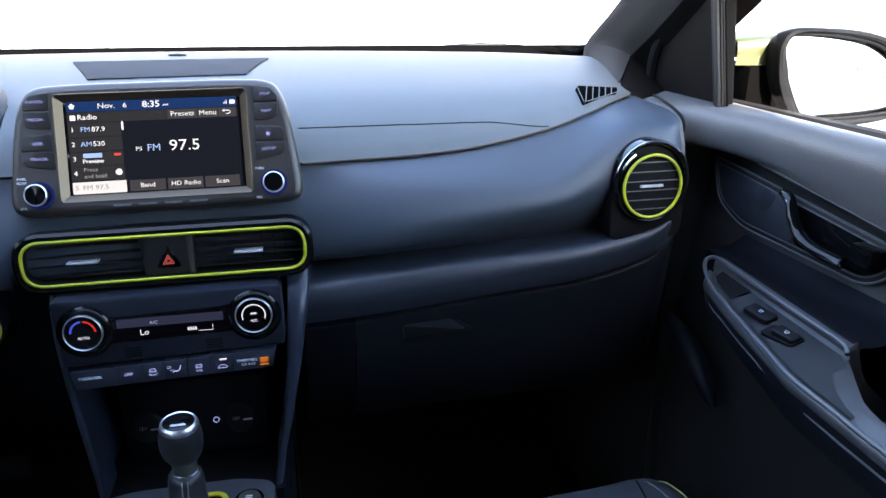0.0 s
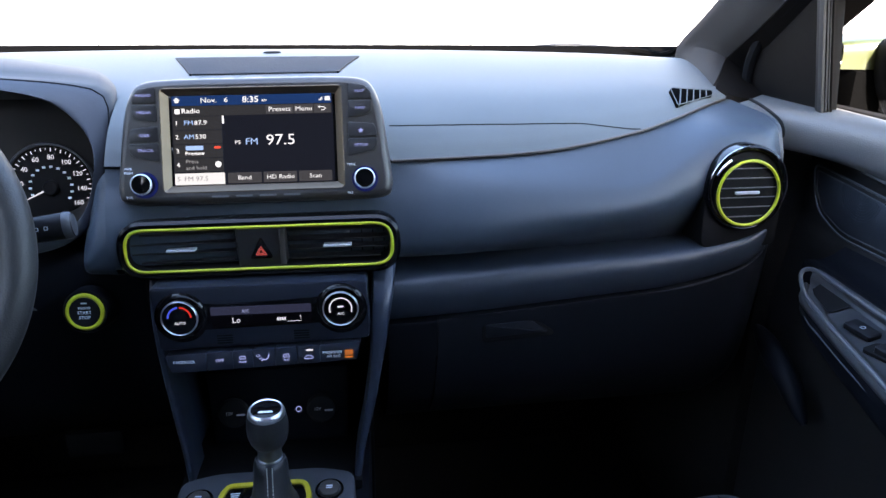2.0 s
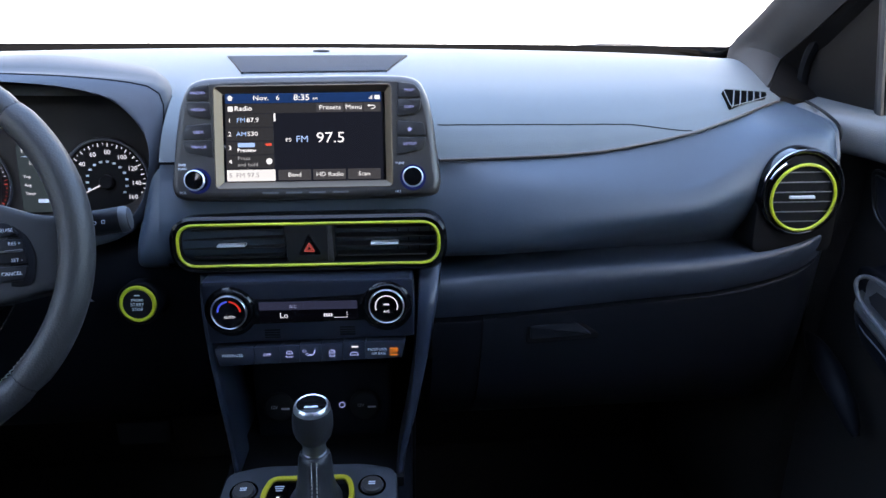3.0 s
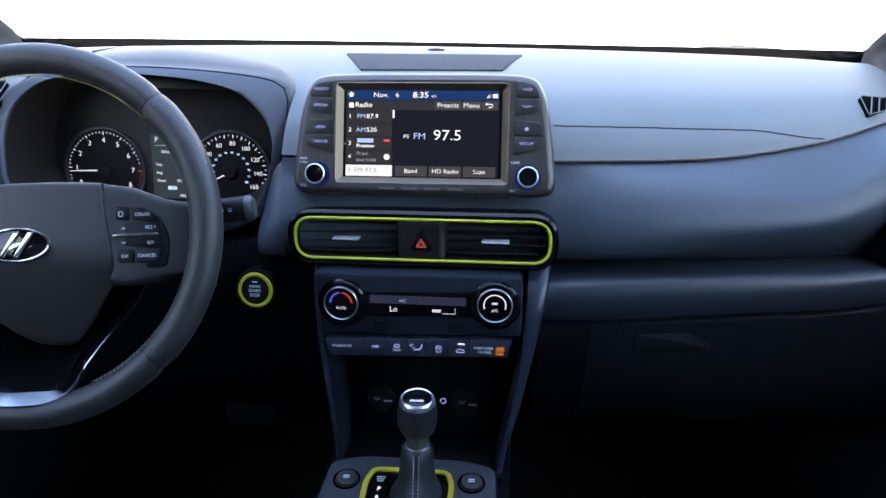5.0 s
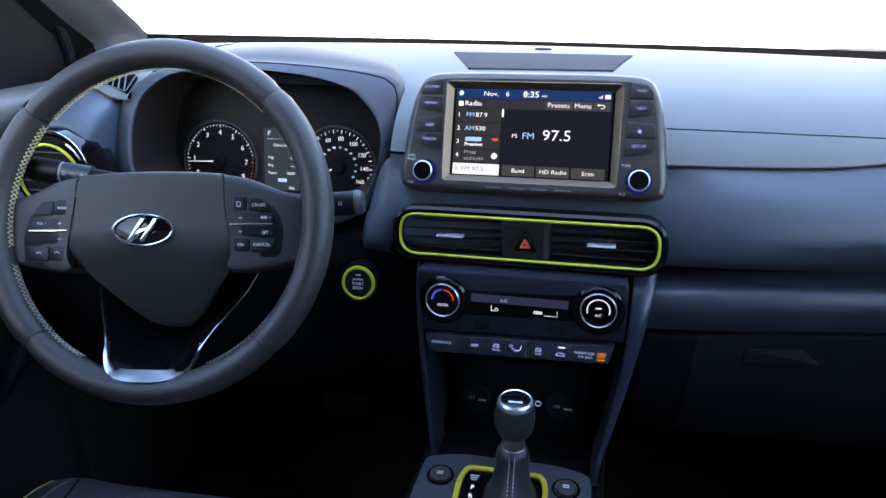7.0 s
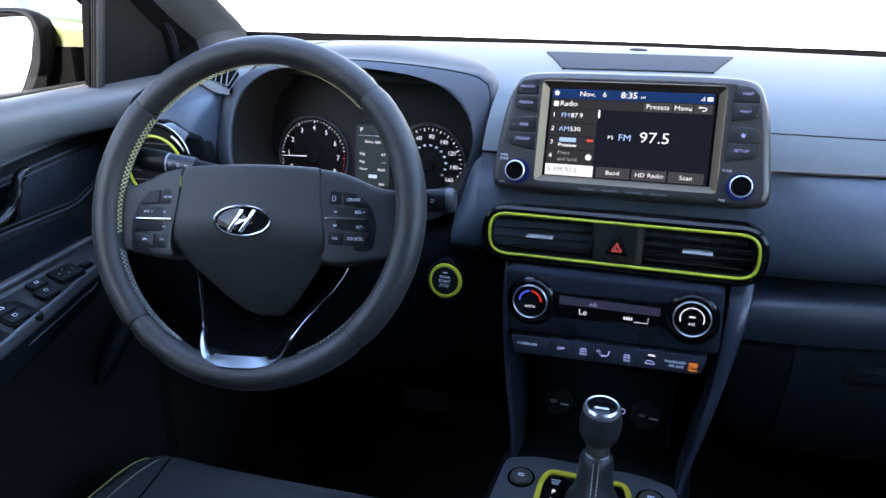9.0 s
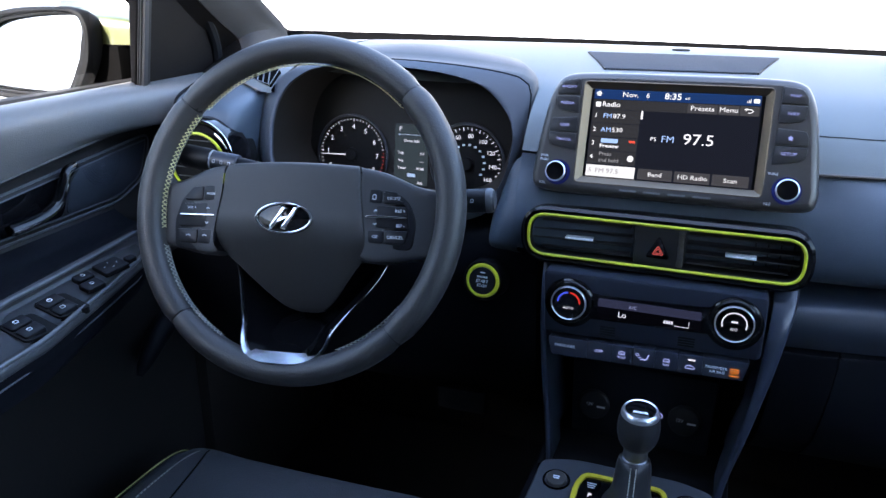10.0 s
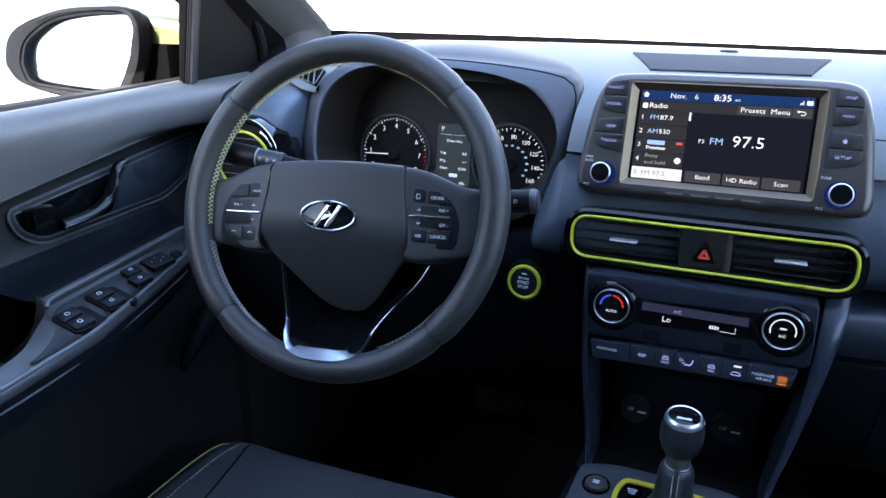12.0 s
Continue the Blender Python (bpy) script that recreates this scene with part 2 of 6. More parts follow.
def block(x0, x1, y0, y1, z0, z1, b=0.003, bm=None, m=None):
    """A box with bevelled edges."""
    own = bmesh.new()
    bmesh.ops.create_cube(own, size=1)
    for v in own.verts:
        v.co = Vector(((x0 + x1) / 2 + v.co.x * (x1 - x0), (y0 + y1) / 2 + v.co.y * (y1 - y0), (z0 + z1) / 2 + v.co.z * (z1 - z0)))
    if b:
        bmesh.ops.bevel(own, geom=own.edges[:], offset=b, segments=2, affect="EDGES", profile=0.7)
    if m is not None:
        bmesh.ops.transform(own, matrix=m, verts=own.verts)
    if bm is None:
        return own
    me = bpy.data.meshes.new("tmp")
    own.to_mesh(me)
    own.free()
    bm.from_mesh(me)
    bpy.data.meshes.remove(me)
    return bm


def lettering(body, size, align="CENTER", depth=0.0002, bold=0.0):
    """A bmesh of words in the built-in font, upright in x and y."""
    cu = bpy.data.curves.new("words", "FONT")
    cu.body, cu.size, cu.align_x, cu.align_y, cu.extrude, cu.offset = body, size, align, "CENTER", depth, bold
    cu.resolution_u = 2
    ob = new("words", cu)
    bpy.context.view_layer.update()
    me = bpy.data.meshes.new_from_object(ob)
    bm = bmesh.new()
    bm.from_mesh(me)
    bpy.data.objects.remove(ob)
    bpy.data.curves.remove(cu)
    bpy.data.meshes.remove(me)
    return bm


def words(name, body, size, x, y, z, material, parent, align="CENTER", bold=0.0, squash=1.0):
    return part(name, lettering(body, size, align, bold=bold), material, parent, m=Matrix.Translation((x, y, z)) @ Matrix.Diagonal((squash, 1, 1, 1)))


def facing(x, y, z, tilt=0, yaw=0, roll=0):
    """A panel's frame: x to the right, y up its face, z towards the seats; tilt leans its top away."""
    return pose(x, y, z, 90 - tilt, roll, yaw)

# ---- outside ----
g = bmesh.new()
grid(g, [[(x, y, 0) for x in (-300, -20, 20, 300)] for y in (-300, -20, 20, 300)])
tagged(finish("ground", g, CONCRETE), "pale concrete ground around the car", "ground", kind="structure")

w = bmesh.new()
block(-24, 24, 9.0, 9.3, -0.1, 6.0, 0.05, w)
for i in range(10):
    block(-23 + 5 * i, -22.6 + 5 * i, 8.94, 9.02, 0.0, 5.9, 0.02, w)
tagged(finish("backdrop_wall", w, WALL), "white panelled building wall beyond the windscreen", "wall", kind="structure")

w = bmesh.new()
block(-9.4, -9.0, -24, 8.5, -0.1, 5.0, 0.05, w)
for i in range(16):
    block(-9.02, -8.93, -23 + 2 * i, -22.7 + 2 * i, 0.0, 4.9, 0.02, w)
tagged(finish("side_wall", w, SIDE_WALL), "white ribbed wall beside the parked car", "wall", kind="structure")

HEDGE = mat("hedge_leaf", (0.16, 0.17, 0.05), 0.6, blotch=0.5)
h = bmesh.new()
for i in range(900):
    c = Vector((random.uniform(9, 15), random.uniform(-16, -2), random.uniform(0.05, 1.5) * random.uniform(0.5, 1.0)))
    r = random.uniform(0.06, 0.16)
    e = Euler((random.uniform(0, 6.3), random.uniform(0, 6.3), random.uniform(0, 6.3))).to_matrix()
    q = [h.verts.new(c + e @ Vector(p) * r) for p in ((-1, 0, 0), (0, -0.5, 0.1), (1, 0, 0), (0, 0.5, 0.1))]
    h.faces.new(q)
tagged(finish("hedge", h, HEDGE), "low yellow-green shrubs beside the parking place", "hedge", kind="stuff")

# ---- shell of the car ----
shell = thing("car_body", "dark cabin shell of a small lime car", "car", kind="structure")
b = bmesh.new()
block(-0.74, 0.74, -2.2, 0.75, 0.22, 0.27, 0.01, b)
part("floor_pan", b, CARPET, shell, "black carpeted floor")
b = bmesh.new()
block(-0.74, 0.74, 0.56, 0.64, 0.22, 1.06, 0.01, b)
part("bulkhead", b, CARPET, shell)
RX = (-0.72, -0.62, -0.3, 0, 0.3, 0.62, 0.72)
b = lofted([[(x, y, h - 0.09 * (abs(x) / 0.72) ** 4) for x in RX] for y, h in ((-0.30, 1.535), (-0.6, 1.55), (-0.9, 1.56), (-1.5, 1.55), (-2.22, 1.54))], thick=0.03)
part("roof", b, LINER, shell, "grey cloth roof lining")
b = bmesh.new()
block(-0.80, 0.80, -2.26, -2.2, 0.22, 1.56, 0.01, b)
part("rear_closing_wall", b, CARPET, shell, "plain dark wall behind the seats")
for s in (-1, 1):
    part("kick_panel", block(min(s * 0.665, s * 0.74), max(s * 0.665, s * 0.74), 0.12, 0.66, 0.22, 1.025, 0.01), CARPET, shell, "black carpeted kick panel")
    b = bmesh.new()
    block(min(s * 0.80, s * 0.76), max(s * 0.80, s * 0.76), -2.2, -0.95, 0.22, 1.46, 0.01, b)
    part("rear_side", b, HARD, shell)
    b = tube([(s * 0.74, -0.95, 0.95), (s * 0.70, -0.98, 1.25), (s * 0.60, -1.0, 1.50)], 0.05, 8)
    part("centre_pillar", b, CLOTH, shell)

# windscreen with its black frit band and the cowl under it
screen = thing("windscreen", "clear raked windscreen with a black frit border", "windscreen", kind="structure")
def glass_row(y, z, half):
    return [(half * k / 4, y - 0.06 * (k / 4) ** 2, z) for k in range(-4, 5)]
b = lofted([glass_row(0.60, 1.055, 0.74), glass_row(0.30, 1.25, 0.70), glass_row(0.0, 1.415, 0.64), glass_row(-0.20, 1.50, 0.60), glass_row(-0.36, 1.545, 0.58)], nu=2, nv=3)
pane = part("pane", b, GLASS, screen)
pane.visible_shadow = False
b = lofted([[(x, y - 0.05 * (x / 0.74) ** 2, z) for y, z in ((0.50, 1.068), (0.535, 1.086), (0.552, 1.0935), (0.60, 1.065))] for x in (-0.74, -0.5, -0.25, 0, 0.25, 0.5, 0.74)], thick=0.006)
part("frit_band", b, FRIT, screen, "black band at the glass foot")

for s in (-1, 1):
    part("frit_edge", tube(catmull([(s * 0.56, 0.53, 1.083), (s * 0.615, 0.495, 1.086), (s * 0.650, 0.440, 1.086), (s * 0.653, 0.335, 1.140), (s * 0.650, 0.250, 1.194), (s * 0.640, 0.080, 1.306), (s * 0.610, -0.1, 1.425)], 4), 0.007, 8), FRIT, screen, "black band beside the pillar")

# ---- dashboard ----
CREASE = catmull([(0, 0.030, 1.010), (0.15, 0.030, 1.012), (0.31, 0.0315, 1.018), (0.42, 0.043, 1.034), (0.483, 0.062, 1.048), (0.54, 0.102, 1.055), (0.60, 0.165, 1.054), (0.67, 0.26, 1.045)], 12)


def crease(x):
    xs = [p.x for p in CREASE]
    return float(np.interp(abs(x), xs, [p.y for p in CREASE])), float(np.interp(abs(x), xs, [p.z for p in CREASE]))


TOP_Y = (0.020, 0.030, 0.050, 0.090, 0.140, 0.250, 0.360, 0.460, 0.515)
TOP_Z = (1.028, 1.035, 1.047, 1.063, 1.077, 1.091, 1.0965, 1.094, 1.078)


def top_row(x):
    """From the windscreen's foot back to the crease."""
    cy, cz = crease(x)
    back = 0.515 - 0.07 * (x / 0.67) ** 2
    drop = 0.010 * (x / 0.67) ** 2
    o = min(1, max(0, (abs(x) - 0.36) / 0.2))
    power = 14 * (1 - o) + 2.2 * o
    gap = float(np.interp(cy, TOP_Y, TOP_Z)) - cz
    out = []
    for f in (0, 0.12, 0.3, 0.5, 0.68, 0.82, 0.92, 0.97, 1.0):
        y = back + (cy - back) * f
        z = float(np.interp(y + 0.07 * (x / 0.67) ** 2 * (1 - f), TOP_Y, TOP_Z)) - drop * (1 - f)
        out.append((x, y, z - gap * f ** power))
    return out


XS = (-0.155, -0.08, 0.0, 0.08, 0.15, 0.23, 0.31, 0.38, 0.44, 0.49, 0.54, 0.60, 0.66)
dash = thing("dashboard", "dark blue-grey soft-touch dashboard across the cabin", "dashboard")
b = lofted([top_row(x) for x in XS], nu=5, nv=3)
part("top_pad", b, TOPPAD, dash, "soft dash top, window light put into its pale colour")
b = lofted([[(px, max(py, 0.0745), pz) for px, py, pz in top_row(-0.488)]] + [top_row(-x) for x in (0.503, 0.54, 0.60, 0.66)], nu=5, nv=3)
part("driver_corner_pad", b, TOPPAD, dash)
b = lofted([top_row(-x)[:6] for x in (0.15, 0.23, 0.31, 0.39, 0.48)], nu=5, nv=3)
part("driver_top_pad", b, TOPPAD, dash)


def face_row(x):
    cy, cz = crease(x)
    a = abs(x)
    o = min(1, max(0, (a - 0.40) / 0.14))
    o = o * o * (3 - 2 * o)
    m = min(1, max(0, (a - 0.15) / 0.09))
    away = 0.018 * (1 - m * m * (3 - 2 * m)) + (0.0 if a < 0.57 else 18 * (a - 0.57) ** 2 + 0.2 * max(0, a - 0.585))
    u = min(1, max(0, (a - 0.16) / 0.26))
    near = ((0.007, 0.992), (-0.007, 0.968), (-0.017, 0.939), (-0.016, 0.915), (0.009, 0.902), (0.050, 0.892))
    middle = ((0.006, 0.992), (-0.009, 0.976), (-0.016, 0.957), (0.000, 0.936), (0.030, 0.914), (0.050, 0.894))
    outer = ((0.036, 1.041), (0.012, 1.021), (0.003, 0.985), (0.018, 0.948), (0.038, 0.918), (0.050, 0.900))
    row = [(x, cy + 0.002, cz - 0.003)]
    for k, (p, q, e) in enumerate(zip(near, middle, outer)):
        y = (p[0] * (1 - u) + q[0] * u) * (1 - o) + e[0] * o
        z = (p[1] * (1 - u) + q[1] * u) * (1 - o) + e[1] * o
        row.append((x, y + away * (1 if k < 4 else 0.6), z))
    return row


def rise(x):
    """How far the bolster climbs towards the door, curling up under the round vent."""
    a = abs(x)
    return 0.028 * min(1.1, max(0, (a - 0.17) / 0.36)) + (2.2 * (a - 0.47) ** 2 if a > 0.47 else 0.0)


def low_row(x):
    a = abs(x)
    r = rise(x)
    w = 0.0 if a < 0.56 else 14 * (a - 0.56) ** 2
    dip = 0.004 * max(0.0, (0.21 - a) / 0.06) if a < 0.21 else 0.0
    return [(x, y + w, z) for y, z in ((0.060, 0.893 + r * 0.45 - dip), (0.034, 0.893 + r * 0.5 - dip), (0.010, 0.8905 + r * 0.6 - dip), (-0.006, 0.883 + r * 0.8 - dip * 0.6), (-0.012, 0.868 + r), (-0.010, 0.852 + r), (-0.003, 0.836 + r))]


def glove_row(x):
    a = abs(x)
    r = rise(x)
    w = 0.0 if a < 0.56 else 14 * (a - 0.56) ** 2
    return [(x, y + w, z) for y, z in ((0.006, 0.8335 + r), (-0.001, 0.830 + r), (-0.003, 0.826 + r), (0.004, 0.79 + r * 0.5), (0.02, 0.74), (0.05, 0.69), (0.12, 0.64), (0.30, 0.62))]


FX = (-0.155, -0.08, 0.0, 0.08, 0.15, 0.22, 0.30, 0.38, 0.43, 0.47, 0.51, 0.54, 0.57, 0.585, 0.595, 0.605, 0.615, 0.622)
END = [(0.630, y + 0.14, z) for x, y, z in face_row(0.625)]
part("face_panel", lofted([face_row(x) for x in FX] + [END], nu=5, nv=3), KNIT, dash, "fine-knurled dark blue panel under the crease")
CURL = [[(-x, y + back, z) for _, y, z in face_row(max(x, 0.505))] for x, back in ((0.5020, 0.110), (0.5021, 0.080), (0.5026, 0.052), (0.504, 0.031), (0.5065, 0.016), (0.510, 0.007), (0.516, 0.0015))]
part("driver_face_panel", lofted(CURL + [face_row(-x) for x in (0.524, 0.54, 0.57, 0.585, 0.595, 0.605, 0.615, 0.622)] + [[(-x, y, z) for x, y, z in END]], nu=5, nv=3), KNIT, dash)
for s in (-1, 1):
    part("end_seam", tube(catmull([(s * 0.642, 0.170, 1.051), (s * 0.633, 0.132, 1.0495), (s * 0.631, 0.103, 1.0445), (s * 0.6305, 0.078, 1.036), (s * 0.630, 0.069, 1.0225), (s * 0.630, 0.080, 1.008), (s * 0.631, 0.095, 0.985)], 4), 0.0020, 8), DARK, dash, "dark gap at the dash end")
part("bolster", lofted([low_row(x) for x in (0.13, 0.22, 0.30, 0.38, 0.46, 0.54, 0.575, 0.60, 0.625)], nu=4, nv=3), BOLSTER, dash, "rounded lower bolster, its soft highlight helped by a lighter colour")
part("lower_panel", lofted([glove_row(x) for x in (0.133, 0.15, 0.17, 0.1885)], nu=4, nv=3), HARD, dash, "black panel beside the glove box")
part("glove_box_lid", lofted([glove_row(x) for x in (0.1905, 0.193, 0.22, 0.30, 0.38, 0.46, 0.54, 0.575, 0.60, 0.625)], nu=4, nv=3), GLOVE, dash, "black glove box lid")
part("lid_edge", tube([(x, -0.0035, 0.8305 + rise(x)) for x in np.linspace(0.205, 0.53, 24)], 0.0010, 6), HARD, dash, "fine lip along the lid")
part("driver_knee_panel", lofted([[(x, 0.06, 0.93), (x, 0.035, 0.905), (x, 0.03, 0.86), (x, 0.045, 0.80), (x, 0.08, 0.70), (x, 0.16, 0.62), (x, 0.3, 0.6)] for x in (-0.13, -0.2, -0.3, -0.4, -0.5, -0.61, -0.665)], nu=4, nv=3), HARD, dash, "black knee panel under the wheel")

# instrument hood: a lipped shell over the dials
OUTER = [(-0.149, 1.075), (-0.153, 1.045), (-0.164, 1.0), (-0.179, 0.95), (-0.198, 0.926), (-0.235, 0.908), (-0.33, 0.898), (-0.43, 0.903), (-0.485, 0.922), (-0.509, 0.96), (-0.508, 1.004), (-0.498, 1.042), (-0.473, 1.071), (-0.425, 1.092), (-0.36, 1.099), (-0.30, 1.100), (-0.232, 1.097), (-0.185, 1.093), (-0.160, 1.088)]
INNER = [(-0.179, 1.015), (-0.183, 0.983), (-0.194, 0.950), (-0.217, 0.926), (-0.26, 0.912), (-0.34, 0.905), (-0.43, 0.910), (-0.48, 0.928), (-0.501, 0.955), (-0.502, 0.977), (-0.496, 1.015), (-0.480, 1.048), (-0.455, 1.070), (-0.423, 1.083), (-0.361, 1.089), (-0.31, 1.087), (-0.255, 1.081), (-0.214, 1.068), (-0.188, 1.042)]
hood = thing("instrument_hood", "dark grey hooded surround over the dials behind the wheel", "hood")
HC = (-0.335, 0.99)


def polar(pts, n=96):
    """An outline as even steps of angle round the hood's middle."""
    ring = [(p.x, p.y) for p in ring_catmull([(x, z, 0) for x, z in pts], 6)]
    a = [math.atan2(z - HC[1], x - HC[0]) for x, z in ring]
    r = [math.hypot(x - HC[0], z - HC[1]) for x, z in ring]
    k = sorted(range(len(a)), key=lambda i: a[i])
    aa, rr = [a[i] for i in k], [r[i] for i in k]
    out = []
    for i in range(n):
        t = -math.pi + 2 * math.pi * i / n
        q = float(np.interp(t, aa, rr, period=2 * math.pi))
        out.append(Vector((HC[0] + q * math.cos(t), HC[1] + q * math.sin(t))))
    return out


def pushed(pts, k):
    return [(-0.01 + (x + 0.01) * k, 1.19 + (z - 1.19) * k) for x, z in pts]


HO, HI = polar(pushed(OUTER, 1.026)), polar(pushed(INNER, 0.986))


def hood_ring(f, y, grow=0.0, up=0.0):
    """f = 0 on the opening's edge, 1 on the outer edge; the opening leans with the dash face."""
    out = []
    for o, i in zip(HO, HI):
        p = i.lerp(o, f)
        d = (p - Vector(HC)).normalized()
        p = p + d * grow
        brow = max(0.0, min(1.0, (p.y - 0.99) / 0.1))
        p.x -= 0.36 * max(0.0, y - 0.10) * max(0.0, min(1.0, (p.x + 0.335) / 0.14)) * max(0.0, min(1.0, (p.y - 1.03) / 0.05))
        lean = 0.42 * (p.y - 1.05) * max(0.0, min(1.0, (0.16 - y) / 0.06))
        k = (0.75 + y + lean) / (0.75 + y)
        out.append((0.01 + (p.x - 0.01) * k, y + lean, 1.19 + (p.y + up * brow - 1.19) * k))
    return out


b = bmesh.new()
grid(b, [hood_ring(1, 0.40, 0.004, -0.028), hood_ring(1, 0.30, 0.006, -0.008), hood_ring(1, 0.20, 0.007, 0.001), hood_ring(1, 0.14, 0.005, 0.002), hood_ring(1, 0.116, 0.002, 0.001), hood_ring(0.99, 0.104), hood_ring(0.955, 0.0945), hood_ring(0.90, 0.0885), hood_ring(0.84, 0.0865)], closed_u=True)
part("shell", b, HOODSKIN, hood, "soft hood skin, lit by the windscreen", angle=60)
b = bmesh.new()
grid(b, [hood_ring(0.84, 0.0872), hood_ring(0.80, 0.0855), hood_ring(0.6, 0.0825), hood_ring(0.35, 0.0795), hood_ring(0.15, 0.0772), hood_ring(0.05, 0.0766), hood_ring(0, 0.0780), hood_ring(0, 0.082)], closed_u=True)
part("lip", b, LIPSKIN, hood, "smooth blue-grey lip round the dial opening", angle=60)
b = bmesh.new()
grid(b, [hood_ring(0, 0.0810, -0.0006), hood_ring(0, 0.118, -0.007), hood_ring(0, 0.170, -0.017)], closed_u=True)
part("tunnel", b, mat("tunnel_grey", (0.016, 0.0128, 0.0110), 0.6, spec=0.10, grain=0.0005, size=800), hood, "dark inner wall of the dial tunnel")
crest = hood_ring(0.84, 0.0865)[52:76]
part("brow_line", tube(crest, 0.0009, 6), HARD, hood, "fine crease along the brow")


def skirt_row(x):
    zt = float(np.interp(x, (-0.34, -0.235, -0.198, -0.179, -0.164, -0.150), (0.918, 0.922, 0.932, 0.955, 0.998, 1.009)))
    back = float(np.interp(x, (-0.192, -0.186, -0.178, -0.15), (0.060, 0.016, 0.006, 0.0)))
    return [(x, y + back, zt - (1.009 - z) * (zt - 0.898) / 0.105) for _, y, z in face_row(-0.15)]


part("hood_skirt", lofted([skirt_row(x) for x in (-0.150, -0.158, -0.166, -0.174, -0.181, -0.187, -0.192)], nu=4, nv=3), KNIT, dash, "smooth panel running under the hood")

# ---- pillars, sails and door frames ----
def side_trim(s, name):
    p = thing(name, "grey cloth-covered windscreen pillar at the cabin's corner", "pillar", kind="structure")
    sect = [(0.664, 0.438, 1.070), (0.645, 0.425, 1.078), (0.650, 0.385, 1.084), (0.660, 0.350, 1.080), (0.674, 0.334, 1.070), (0.698, 0.327, 1.054), (0.722, 0.322, 1.040), (0.738, 0.320, 1.030)]
    foot = [(0.670, 0.470, 1.060), (0.648, 0.385, 1.072), (0.630, 0.315, 1.070), (0.612, 0.240, 1.064), (0.600, 0.195, 1.056), (0.630, 0.190, 1.048), (0.690, 0.215, 1.036), (0.738, 0.230, 1.026)]
    def run(q, t0=0.0):
        ts = (t0 + (1 - t0) * k / 8 for k in range(9))
        return [[(s * (x - 0.055 * t * t), y - 0.62 * t, z + 0.40 * t) for x, y, z in q] for t in ts]
    rows = run(sect, 0.05)
    rows.insert(0, [(s * x, y, z) for x, y, z in foot])
    rows.insert(0, [(s * (x + 0.004), y + 0.012, z - 0.03) for x, y, z in foot])
    part("pillar_trim", lofted([r[:5] for r in rows], nu=4, nv=3, thick=0.006), CLOTH, p, "grey fabric trim")
    # channel and rear side of the pillar skin, its shade put into near-black
    part("shaded_pillar_side", lofted([r[4:] for r in rows], nu=4, nv=3, thick=0.006), SAIL, p, "rubber channel and rear side of the pillar, shade put into the colour")
    return p


side_trim(1, "windscreen_pillar")
side_trim(-1, "windscreen_pillar")


def pull_edge(y):
    return float(np.interp(y, (-0.5, -0.37, -0.332, -0.303, -0.266), (0.553, 0.558, 0.570, 0.588, 0.612)))


def pad_edge(y):
    return float(np.interp(y, (-0.95, -0.22, -0.15, -0.05, 0.05, 0.15, 0.4), (0.875, 0.9630, 0.9715, 0.9830, 0.9935, 0.9990, 1.0000)))


